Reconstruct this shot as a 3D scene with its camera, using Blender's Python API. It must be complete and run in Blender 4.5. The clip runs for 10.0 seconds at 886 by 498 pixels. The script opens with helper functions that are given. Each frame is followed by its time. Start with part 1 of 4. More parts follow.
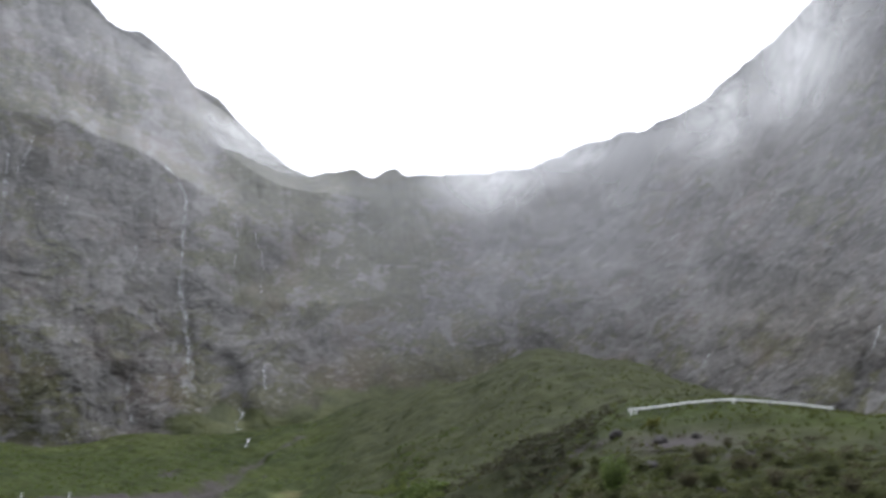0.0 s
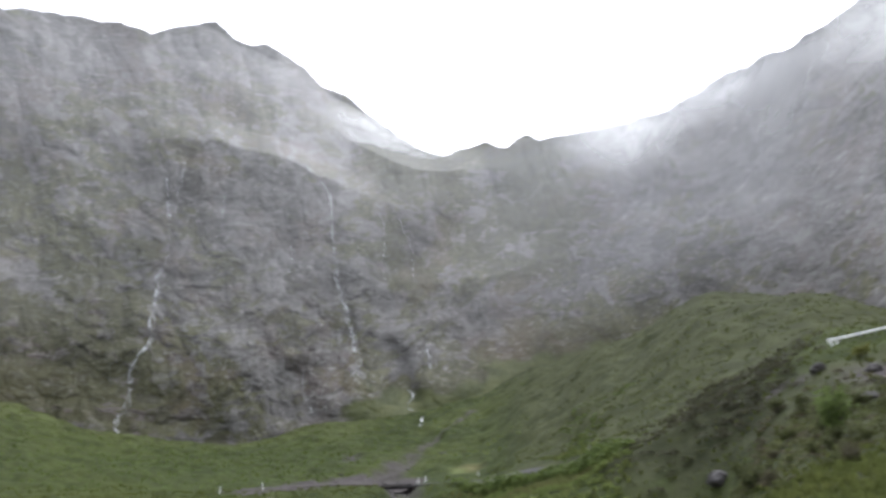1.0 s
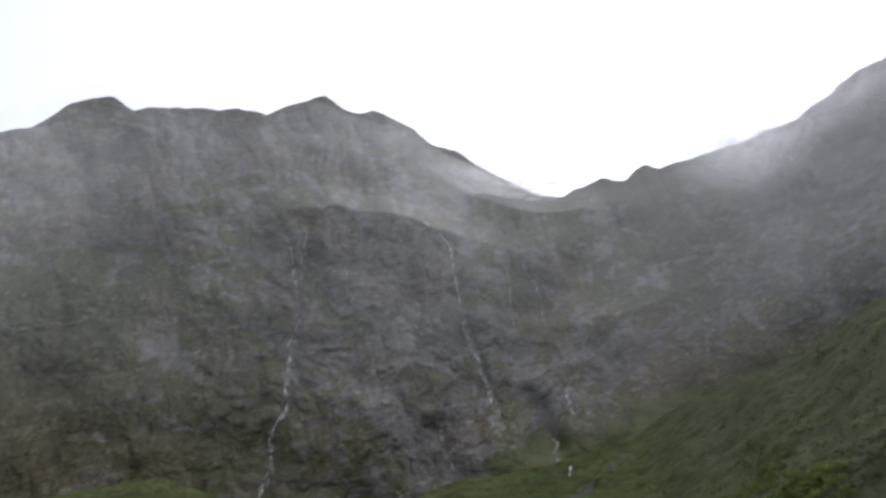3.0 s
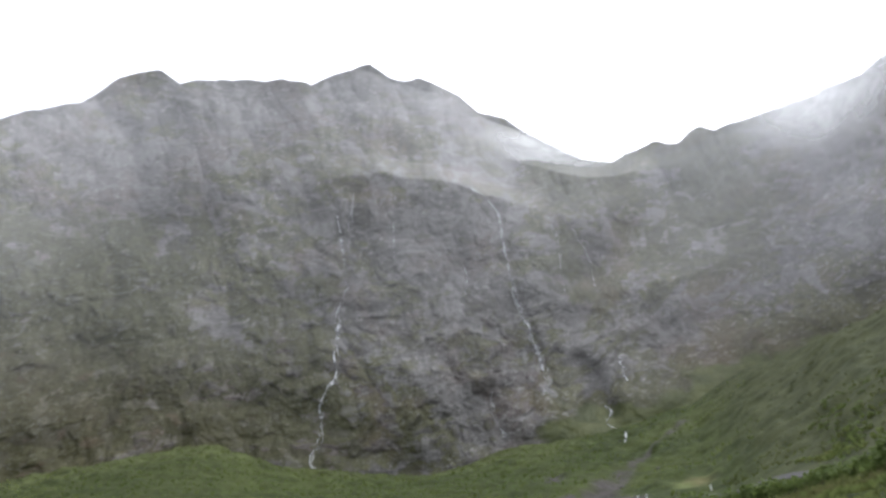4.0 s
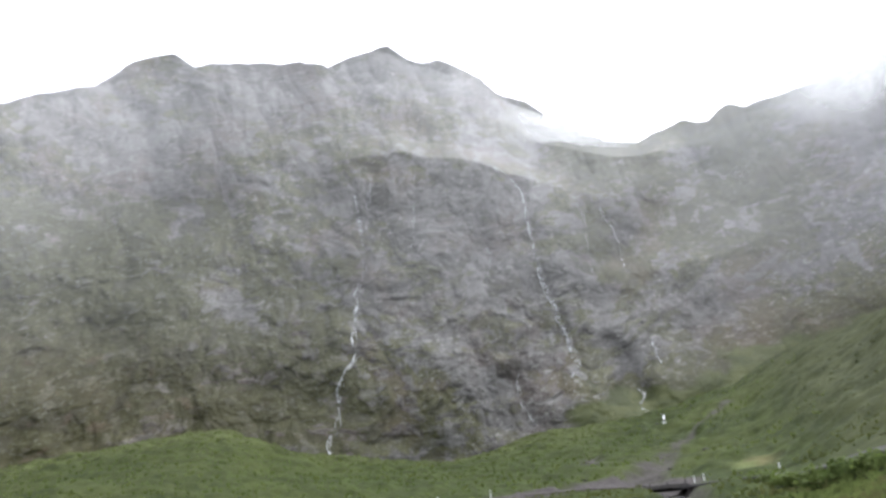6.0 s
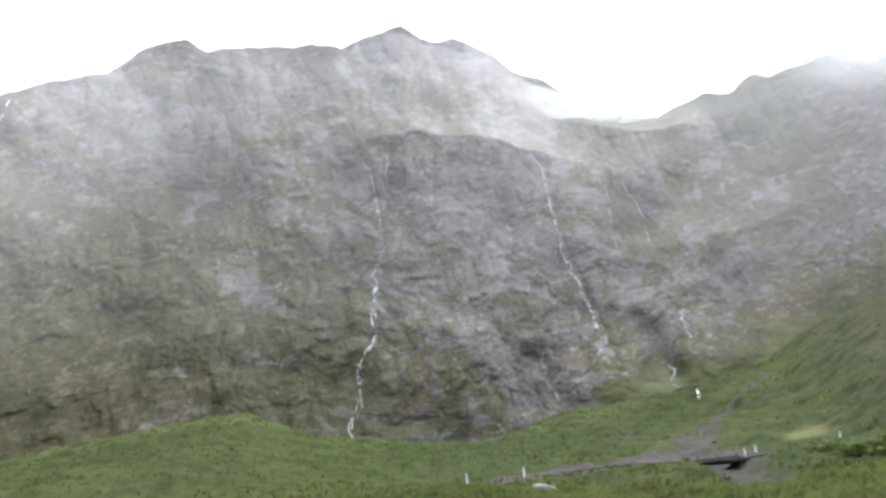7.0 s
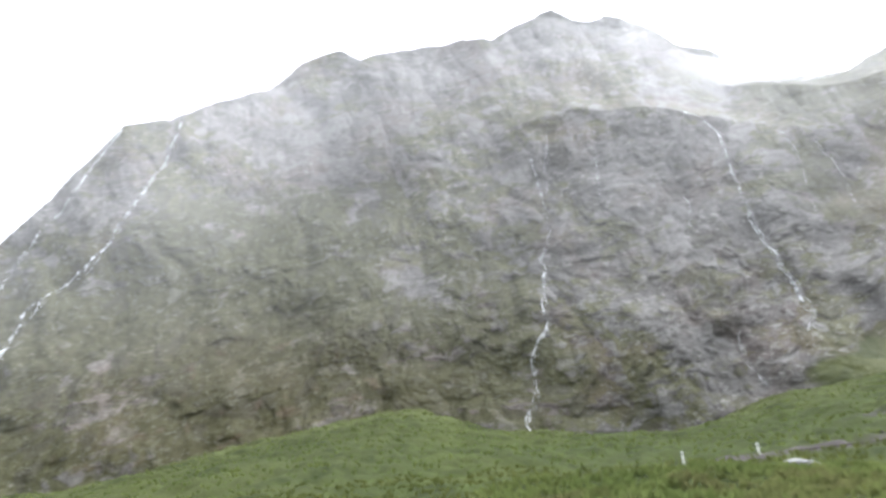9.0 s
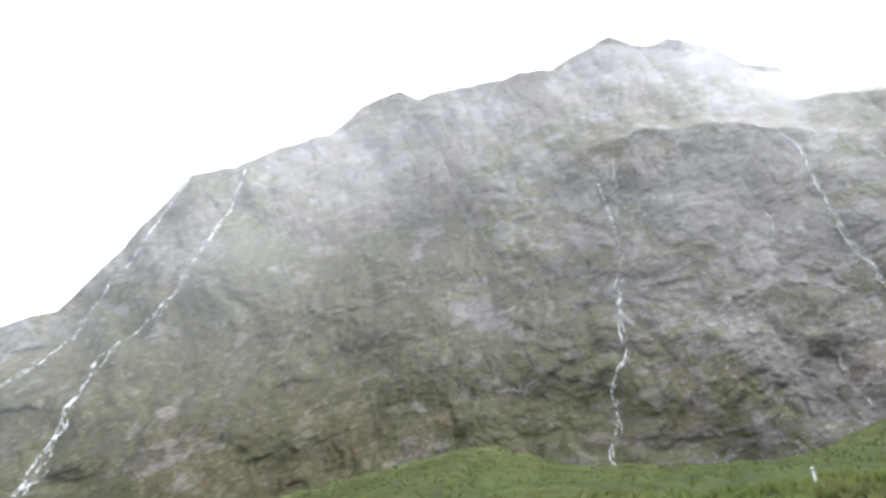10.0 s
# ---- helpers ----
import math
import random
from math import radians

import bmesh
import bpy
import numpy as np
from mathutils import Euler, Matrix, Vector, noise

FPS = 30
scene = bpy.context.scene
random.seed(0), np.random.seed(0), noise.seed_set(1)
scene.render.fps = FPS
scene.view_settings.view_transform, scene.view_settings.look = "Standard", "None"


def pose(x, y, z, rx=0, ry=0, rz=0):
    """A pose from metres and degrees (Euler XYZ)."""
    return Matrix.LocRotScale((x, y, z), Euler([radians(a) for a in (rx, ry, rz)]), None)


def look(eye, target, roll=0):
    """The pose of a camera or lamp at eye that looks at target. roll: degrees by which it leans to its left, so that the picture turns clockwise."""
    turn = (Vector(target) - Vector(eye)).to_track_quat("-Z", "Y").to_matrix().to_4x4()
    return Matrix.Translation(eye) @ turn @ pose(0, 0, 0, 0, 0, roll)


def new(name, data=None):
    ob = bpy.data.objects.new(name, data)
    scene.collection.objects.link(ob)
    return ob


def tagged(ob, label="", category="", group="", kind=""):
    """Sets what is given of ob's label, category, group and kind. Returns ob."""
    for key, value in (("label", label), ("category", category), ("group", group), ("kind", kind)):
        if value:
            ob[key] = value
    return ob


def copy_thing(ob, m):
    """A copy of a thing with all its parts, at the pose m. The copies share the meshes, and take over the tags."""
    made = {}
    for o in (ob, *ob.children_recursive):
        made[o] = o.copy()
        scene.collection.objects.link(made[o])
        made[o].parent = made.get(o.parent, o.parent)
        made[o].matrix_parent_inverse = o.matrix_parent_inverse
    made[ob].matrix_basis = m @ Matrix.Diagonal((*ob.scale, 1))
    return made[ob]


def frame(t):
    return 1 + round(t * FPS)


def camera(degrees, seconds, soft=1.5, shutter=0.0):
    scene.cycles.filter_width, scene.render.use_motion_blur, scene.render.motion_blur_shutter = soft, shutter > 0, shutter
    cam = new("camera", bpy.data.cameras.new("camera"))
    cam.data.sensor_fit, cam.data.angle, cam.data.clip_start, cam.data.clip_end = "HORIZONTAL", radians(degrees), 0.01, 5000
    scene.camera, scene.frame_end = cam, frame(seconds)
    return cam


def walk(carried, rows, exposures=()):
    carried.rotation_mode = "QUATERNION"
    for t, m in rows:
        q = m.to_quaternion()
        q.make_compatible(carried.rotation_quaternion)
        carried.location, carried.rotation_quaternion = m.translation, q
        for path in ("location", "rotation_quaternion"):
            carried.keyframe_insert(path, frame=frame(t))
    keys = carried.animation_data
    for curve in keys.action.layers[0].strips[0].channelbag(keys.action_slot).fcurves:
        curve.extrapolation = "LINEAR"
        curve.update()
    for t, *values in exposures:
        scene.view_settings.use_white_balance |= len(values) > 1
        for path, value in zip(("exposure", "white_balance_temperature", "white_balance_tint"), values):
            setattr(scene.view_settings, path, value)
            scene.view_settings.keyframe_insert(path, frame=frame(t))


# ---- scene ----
cam = camera(58.98, 10.0, soft=3.0, shutter=0.5)
ROWS = [
    (0.0, 0.00, 0.00, 0.00, -0.01, 22.79, -0.54),
    (0.5, -0.38, 2.45, 0.04, 5.94, 21.46, 0.76),
    (1.0, -1.00, 5.07, 0.08, 12.81, 21.03, 3.07),
    (1.5, -1.87, 7.86, 0.13, 16.97, 21.63, 1.86),
    (2.0, -2.95, 10.81, 0.19, 20.52, 26.45, 2.95),
    (2.5, -4.23, 13.92, 0.25, 18.41, 27.40, 4.81),
    (3.0, -5.70, 17.19, 0.31, 23.41, 25.76, 5.05),
    (4.5, -11.17, 27.90, 0.52, 27.31, 23.63, 3.89),
    (5.0, -13.33, 31.76, 0.60, 27.28, 22.95, 2.86),
    (5.5, -15.65, 35.75, 0.69, 27.68, 23.66, 3.65),
    (7.0, -23.63, 48.45, 0.97, 30.18, 22.74, 4.80),
    (7.5, -26.66, 52.90, 1.08, 32.22, 22.23, 4.73),
    (8.0, -29.88, 57.43, 1.18, 35.75, 22.19, 4.24),
    (8.5, -33.32, 62.05, 1.30, 39.36, 22.73, 3.79),
    (9.0, -36.99, 66.73, 1.41, 42.93, 24.01, 3.82),
    (9.5, -40.90, 71.47, 1.54, 46.20, 26.08, 4.01),
    (10.0, -45.08, 76.25, 1.66, 48.69, 27.55, 4.15),
]
EXPOSURES = [(0.0, 1.25, 6000, 13), (1.0, 1.64, 6000, 13), (2.0, 1.70, 6000, 13), (2.5, 1.23, 6000, 13), (3.0, 0.71, 6000, 13), (3.5, 1.03, 6000, 13), (4.5, 1.76, 6020, 12), (5.5, 1.81, 6020, 12), (7.0, 2.08, 6050, 11), (7.5, 2.10, 6050, 11), (9.0, 2.31, 6050, 11), (10.0, 2.31, 6050, 11)]
walk(cam, [(t, pose(x, y, z, 90 + pitch, roll, yaw)) for t, x, y, z, yaw, pitch, roll in ROWS], EXPOSURES)

# ---- light: rain cloud over a mountain valley ----
world = bpy.data.worlds.new("overcast_sky")
scene.world = world
world.use_nodes = True
wn, wl = world.node_tree.nodes, world.node_tree.links
sky_tex = wn.new("ShaderNodeTexSky")
sky_tex.sky_type, sky_tex.sun_disc = "NISHITA", False
sky_tex.sun_elevation, sky_tex.sun_rotation = radians(55), radians(14)
sky_tex.air_density, sky_tex.dust_density = 1.0, 4.0
pale = wn.new("ShaderNodeHueSaturation")
pale.inputs["Saturation"].default_value = 0.10
bg = wn["Background"]
bg.inputs["Strength"].default_value = 0.15
wl.new(sky_tex.outputs["Color"], pale.inputs["Color"])
wl.new(pale.outputs["Color"], bg.inputs["Color"])
sun = new("sun", bpy.data.lights.new("sun", "SUN"))
sun.data.energy, sun.data.angle, sun.data.color = 0.3, radians(60), (1.0, 0.97, 0.93)
sun.matrix_world = look((39, 155, 228), (0, 0, 0))


# ---- noise on arrays ----
def hash3(ix, iy, iz):
    h = (ix * 73856093) ^ (iy * 19349663) ^ (iz * 83492791)
    h = (h ^ (h >> 13)) * 1274126177 & 0x7FFFFFFF
    return ((h ^ (h >> 16)) & 0xFFFF) / 32767.5 - 1.0


def vnoise(p, size, seed=0):
    """Smooth noise in -1..1 at points p (n x 3), with features of the given size in metres."""
    q = p / np.asarray(size, float) + seed * 17.31
    i = np.floor(q).astype(np.int64)
    f = q - i
    f = f * f * f * (f * (f * 6 - 15) + 10)
    total = 0
    for dx in (0, 1):
        wx = f[:, 0] if dx else 1 - f[:, 0]
        for dy in (0, 1):
            wy = f[:, 1] if dy else 1 - f[:, 1]
            for dz in (0, 1):
                wz = f[:, 2] if dz else 1 - f[:, 2]
                total = total + wx * wy * wz * hash3(i[:, 0] + dx, i[:, 1] + dy, i[:, 2] + dz)
    return total


def fbm(p, size, octaves=4, seed=0, gain=0.5):
    out, amp = 0, 1.0
    size = np.asarray(size, float)
    for k in range(octaves):
        out = out + amp * vnoise(p, size / 2 ** k, seed + k)
        amp *= gain
    return out


def ridged(p, size, octaves=3, seed=0):
    out, amp = 0, 1.0
    size = np.asarray(size, float)
    for k in range(octaves):
        out = out + amp * (1 - 2 * np.abs(vnoise(p, size / 2 ** k, seed + k)))
        amp *= 0.5
    return out


def lumps(p, size, seed=0):
    """Rounded swellings with creases between them."""
    return np.sqrt((vnoise(p, size, seed) + 0.35 * vnoise(p, size * 0.47, seed + 7)) ** 2 + 0.015) - 0.3


def smooth(a, b, x):
    t = np.clip((x - a) / (b - a), 0, 1)
    return t * t * (3 - 2 * t)


# ---- materials ----
class Mat:
    """A node material under construction."""

    def __init__(self, name, rough=0.8, gloss=0.12):
        self.m = bpy.data.materials.new(name)
        self.m.use_nodes = True
        self.n, self.l = self.m.node_tree.nodes, self.m.node_tree.links
        self.b = self.n["Principled BSDF"]
        self.b.inputs["Roughness"].default_value = rough
        self.b.inputs["Specular IOR Level"].default_value = gloss
        self.co = self.n.new("ShaderNodeTexCoord").outputs["Object"]

    def put(self, value, socket):
        if isinstance(value, bpy.types.NodeSocket):
            self.l.new(value, socket)
        else:
            socket.default_value = value

    def noise(self, scale, detail=4, rough=0.6, stretch=None, distortion=0.0):
        t = self.n.new("ShaderNodeTexNoise")
        t.inputs["Scale"].default_value, t.inputs["Detail"].default_value = scale, detail
        t.inputs["Roughness"].default_value, t.inputs["Distortion"].default_value = rough, distortion
        self.l.new(self.stretched(stretch), t.inputs["Vector"])
        return t.outputs["Fac"]

    def stretched(self, stretch):
        if not stretch:
            return self.co
        m = self.n.new("ShaderNodeMapping")
        m.inputs["Scale"].default_value = stretch
        self.l.new(self.co, m.inputs["Vector"])
        return m.outputs["Vector"]

    def ramp(self, fac, a, b, lo=0.0, hi=1.0):
        r = self.n.new("ShaderNodeMapRange")
        r.interpolation_type = "SMOOTHSTEP"
        self.put(fac, r.inputs["Value"])
        for key, v in (("From Min", a), ("From Max", b), ("To Min", lo), ("To Max", hi)):
            r.inputs[key].default_value = v
        return r.outputs["Result"]

    def mix(self, fac, a, b, mode="MIX"):
        x = self.n.new("ShaderNodeMix")
        x.data_type, x.blend_type = "RGBA", mode
        self.put(fac, x.inputs[0])
        for v, s in ((a, x.inputs[6]), (b, x.inputs[7])):
            self.put((*v, 1) if isinstance(v, tuple) else v, s)
        return x.outputs[2]

    def math(self, op, a, b=0.0):
        x = self.n.new("ShaderNodeMath")
        x.operation = op
        self.put(a, x.inputs[0])
        self.put(b, x.inputs[1])
        return x.outputs[0]

    def up(self):
        g = self.n.new("ShaderNodeNewGeometry")
        s = self.n.new("ShaderNodeSeparateXYZ")
        self.l.new(g.outputs["Normal"], s.inputs[0])
        return s.outputs["Z"]

    def bump(self, height, distance, strength=1.0):
        x = self.n.new("ShaderNodeBump")
        x.inputs["Distance"].default_value, x.inputs["Strength"].default_value = distance, strength
        self.l.new(height, x.inputs["Height"])
        self.l.new(x.outputs["Normal"], self.b.inputs["Normal"])

    def colour(self, c):
        self.put((*c, 1) if isinstance(c, tuple) else c, self.b.inputs["Base Color"])
        return self

    def island(self):
        return self.n.new("ShaderNodeNewGeometry").outputs["Random Per Island"]


def mountain_material():
    """Wet grey rock in blocks and slabs; olive growth where the walls store it and on the ledges."""
    k = Mat("wet_rock_and_alpine_scrub", 0.8, 0.08)

    def stored(name, out="Fac"):
        a = k.n.new("ShaderNodeAttribute")
        a.attribute_name = name
        return a.outputs[out]
    k.co = stored("beds", "Vector")
    grown, tone = stored("growth"), stored("tone")
    big, mid = k.noise(0.016, 5, 0.6), k.noise(0.11, 6, 0.62, stretch=(0.75, 1.1, 1), distortion=0.6)
    fine, blotch = k.noise(0.7, 5, 0.65), k.noise(0.06, 6, 0.65, stretch=(0.7, 1.1, 1), distortion=0.8)
    chips = k.noise(0.42, 5, 0.62, stretch=(0.6, 1.1, 1), distortion=0.7)
    rock = k.mix(k.ramp(tone, 0.1, 0.9), (0.095, 0.089, 0.084), (0.160, 0.154, 0.148))
    rock = k.mix(k.ramp(mid, 0.38, 0.66, 0, 0.5), rock, (0.128, 0.120, 0.114))
    rock = k.mix(k.ramp(k.noise(0.03, 4, 0.65), 0.48, 0.66, 0, 0.6), rock, (0.128, 0.102, 0.090))
    rock = k.mix(k.ramp(chips, 0.56, 0.68, 0, 0.65), rock, (0.225, 0.218, 0.210))
    rock = k.mix(k.ramp(chips, 0.44, 0.32, 0, 0.5), rock, (0.082, 0.077, 0.073))
    rock = k.mix(k.ramp(fine, 0.4, 0.7, 0, 0.4), rock, (0.07, 0.066, 0.062))
    scrub = k.mix(k.ramp(k.noise(0.3, 5), 0.35, 0.65), (0.062, 0.062, 0.033), (0.102, 0.100, 0.056))
    scrub = k.mix(k.ramp(k.noise(0.03, 3), 0.48, 0.66, 0, 0.6), scrub, (0.098, 0.078, 0.055))
    lush = k.mix(k.ramp(k.noise(0.2, 5), 0.35, 0.65), (0.045, 0.046, 0.022), (0.072, 0.072, 0.038))
    scrub = k.mix(k.ramp(grown, 0.45, 0.95), scrub, lush)
    rust = k.math("MULTIPLY", k.ramp(k.noise(0.16, 5, 0.6), 0.57, 0.68, 0, 0.35), k.ramp(stored("rust"), 0.0, 1.0))
    cover = k.math("ADD", k.math("MULTIPLY", k.ramp(k.up(), 0.25, 0.8), 0.16), k.math("MULTIPLY", big, 1.0))
    cover = k.math("ADD", cover, k.math("MULTIPLY", blotch, 0.8))
    cover = k.math("ADD", cover, k.math("MULTIPLY", k.noise(0.2, 5, 0.65, stretch=(0.75, 1.1, 1), distortion=0.8), 0.55))
    cover = k.math("SUBTRACT", cover, 0.34)
    cover = k.math("ADD", cover, k.math("MULTIPLY", grown, 0.24))
    cover = k.math("SUBTRACT", cover, k.math("MULTIPLY", tone, 0.22))
    c = k.mix(k.ramp(cover, 0.84, 1.00), rock, scrub)
    bare = k.ramp(grown, 0.2, 0.9, 1.0, 0.45)
    c = k.mix(k.math("MULTIPLY", k.ramp(chips, 0.56, 0.66, 0, 0.7), bare), c, (0.23, 0.222, 0.205))
    c = k.mix(k.math("MULTIPLY", k.math("MULTIPLY", k.ramp(tone, 0.62, 0.82, 0, 0.8), bare), k.ramp(mid, 0.42, 0.58)), c, (0.185, 0.179, 0.170))
    c = k.mix(k.ramp(tone, 0.38, 0.2, 0, 0.5), c, (0.062, 0.059, 0.048))
    specks = k.noise(0.75, 4, 0.6, stretch=(0.7, 1.1, 1), distortion=0.6)
    c = k.mix(k.math("MULTIPLY", k.ramp(specks, 0.58, 0.68, 0, 0.6), bare), c, (0.25, 0.243, 0.23))
    c = k.mix(k.ramp(specks, 0.43, 0.33, 0, 0.55), c, (0.045, 0.043, 0.033))
    # multiplies rock and scrub alike darker and browner across the stored zone
    heath = k.math("MULTIPLY", k.ramp(stored("rust"), 0.05, 0.9), k.ramp(blotch, 0.35, 0.6, 0.7, 1.0))
    c = k.mix(heath, c, (0.74, 0.70, 0.61), "MULTIPLY")
    c = k.mix(rust, c, (0.095, 0.062, 0.045))
    meadow = stored("meadow")
    grass_green = k.mix(k.ramp(mid, 0.35, 0.65), (0.046, 0.055, 0.020), (0.078, 0.086, 0.031))
    c = k.mix(k.ramp(k.math("ADD", meadow, k.math("SUBTRACT", blotch, 0.5)), 0.2, 0.6, 0, 0.95), c, grass_green)
    k.colour(k.mix(1.0, c, (0.91, 0.91, 0.90), "MULTIPLY"))  # soaked with rain
    k.bump(k.math("ADD", k.math("MULTIPLY", mid, 1.4), k.math("ADD", fine, k.math("MULTIPLY", chips, 1.5))), 0.5, 0.5)
    return k.m


def ground_material():
    """Grass, dark scrub, bare gravel, tawny tussock and the hollow's painted shade; where each lies is stored on the
    ground.
    """
    k = Mat("wet_valley_ground", 0.95, 0.05)

    def zone(name):
        a = k.n.new("ShaderNodeAttribute")
        a.attribute_name = name
        return a.outputs["Fac"]
    big, mid, fine = k.noise(0.03, 4), k.noise(0.2, 5, distortion=0.5), k.noise(1.6, 4)
    clump = k.noise(0.45, 5, 0.62, distortion=0.8)
    c = k.mix(k.ramp(mid, 0.32, 0.68), (0.023, 0.031, 0.010), (0.041, 0.054, 0.015))
    c = k.mix(k.ramp(big, 0.42, 0.66, 0, 0.65), c, (0.061, 0.072, 0.020))
    c = k.mix(k.ramp(fine, 0.4, 0.75, 0, 0.5), c, (0.030, 0.038, 0.018))
    c = k.mix(k.ramp(clump, 0.52, 0.66, 0, 0.7), c, (0.059, 0.077, 0.022))
    c = k.mix(k.ramp(clump, 0.46, 0.34, 0, 0.6), c, (0.018, 0.026, 0.008))
    dark = k.mix(k.ramp(mid, 0.35, 0.65), (0.034, 0.039, 0.018), (0.054, 0.060, 0.026))
    edge = k.math("MULTIPLY", k.math("SUBTRACT", mid, 0.5), 0.9)
    c = k.mix(k.ramp(k.math("ADD", zone("scrub"), edge), 0.2, 0.8), c, dark)
    # shade of the scrub gully below the rail, painted into the ground colour
    c = k.mix(k.ramp(k.math("ADD", zone("hollow_shade"), edge), 0.1, 1.0, 0, 0.75), c, k.mix(k.ramp(clump, 0.4, 0.6), (0.018, 0.020, 0.011), (0.033, 0.036, 0.018)))
    tawny = k.mix(k.ramp(mid, 0.4, 0.6), (0.100, 0.094, 0.042), (0.100, 0.118, 0.045))
    c = k.mix(k.ramp(k.math("ADD", zone("tussock"), edge), 0.3, 0.9), c, tawny)
    stone = k.mix(k.ramp(k.noise(0.9, 6), 0.3, 0.7), (0.044, 0.039, 0.037), (0.080, 0.071, 0.069))
    c = k.mix(k.ramp(k.math("ADD", zone("gravel"), edge), 0.2, 0.85), c, stone)
    k.colour(c)
    k.bump(k.math("ADD", mid, fine), 0.35, 0.5)
    return k.m


def plain_material(name, dark, light, scale, rough=0.7, bump=0.02, gloss=0.3):
    k = Mat(name, rough, gloss)
    f = k.noise(scale, 5)
    k.colour(k.mix(k.ramp(f, 0.3, 0.7), dark, light))
    if bump:
        k.bump(k.noise(scale * 4, 4), bump)
    return k.m


def water_material():
    """Falling white water, thin enough in places to see the rock through it."""
    k = Mat("white_water", 0.5, 0.3)
    k.colour(k.mix(k.ramp(k.noise(0.8, 5), 0.3, 0.7), (0.45, 0.47, 0.48), (0.80, 0.81, 0.82)))
    clear, out = k.n.new("ShaderNodeBsdfTransparent"), k.n.new("ShaderNodeMixShader")
    k.l.new(k.ramp(k.noise(0.22, 5, 0.65, stretch=(1, 1, 0.5)), 0.38, 0.62, 0.15, 0.88), out.inputs[0])
    k.l.new(clear.outputs[0], out.inputs[1])
    k.l.new(k.b.outputs[0], out.inputs[2])
    k.l.new(out.outputs[0], k.n["Material Output"].inputs["Surface"])
    return k.m


ROCK, GROUND = mountain_material(), ground_material()
WATER = water_material()
GRAVEL = plain_material("river_gravel", (0.040, 0.034, 0.031), (0.072, 0.062, 0.058), 1.2, 0.9, 0.15, gloss=0.05)
ASPHALT = plain_material("wet_asphalt", (0.040, 0.038, 0.038), (0.064, 0.060, 0.060), 0.8, 0.8, gloss=0.06)
# white paint of the posts; on the rail beam, reflected sky put into the colour
PAINT_AND_SHEEN = plain_material("weathered_white_paint_and_sky_sheen", (0.74, 0.74, 0.72), (0.88, 0.88, 0.86), 6, 0.5, 0.002)
STEEL = plain_material("galvanised_steel", (0.5, 0.51, 0.52), (0.72, 0.73, 0.74), 2, 0.35, 0.002)
TIMBER = plain_material("dark_wet_timber", (0.04, 0.037, 0.034), (0.085, 0.077, 0.07), 3, 0.6)


# ---- mesh helpers ----
def grid_mesh(name, verts, rows, cols, material, smooth_shade=True):
    """A mesh of rows x cols vertices, in row order."""
    me = bpy.data.meshes.new(name)
    i = np.arange(rows * cols).reshape(rows, cols)
    quads = np.stack([i[:-1, :-1], i[:-1, 1:], i[1:, 1:], i[1:, :-1]], -1).reshape(-1, 4)
    me.vertices.add(len(verts))
    me.vertices.foreach_set("co", np.asarray(verts, np.float32).ravel())
    me.loops.add(quads.size)
    me.loops.foreach_set("vertex_index", quads.astype(np.int32).ravel())
    me.polygons.add(len(quads))
    me.polygons.foreach_set("loop_start", np.arange(0, quads.size, 4, dtype=np.int32))
    me.polygons.foreach_set("use_smooth", np.full(len(quads), smooth_shade))
    me.materials.append(material)
    me.update(calc_edges=True)
    return me


def soup_mesh(name, verts, faces, material, smooth_shade=False):
    me = bpy.data.meshes.new(name)
    me.from_pydata([tuple(v) for v in verts], [], [tuple(f) for f in faces])
    me.polygons.foreach_set("use_smooth", np.full(len(me.polygons), smooth_shade))
    me.materials.append(material)
    me.update()
    return me


def part(name, bm, material, parent=None, label=""):
    me = bpy.data.meshes.new(name)
    bm.to_mesh(me)
    bm.free()
    me.materials.append(material)
    ob = new(name, me)
    ob.parent = parent
    return tagged(ob, label)


def box(bm, size, at=(0, 0, 0), bevel=0.0, turn=None):
    made = bmesh.ops.create_cube(bm, size=1.0)["verts"]
    bmesh.ops.scale(bm, vec=size, verts=made)
    if bevel:
        edges = list({e for v in made for e in v.link_edges})
        made = [v for v in bmesh.ops.bevel(bm, geom=edges, offset=bevel, segments=2, affect="EDGES")["verts"]] or made
        made = list({v for v in made})
    if turn is not None:
        bmesh.ops.transform(bm, matrix=turn, verts=made)
    bmesh.ops.translate(bm, vec=at, verts=made)


def spherical(az, el, r):
    """A place from its bearing and height angle (degrees) and its level distance from the origin."""
    a, e = np.radians(az), np.radians(el)
    return np.stack([r * np.sin(a), r * np.cos(a), r * np.tan(e)], -1)


# ---- valley floor ----
FLOOR_AZ = (-60, -45, -41, -35, -27, -20, -15, -10, -5, 0, 7, 13, 20, 28)
FLOOR_R = (100, 130, 167, 220, 280, 330)
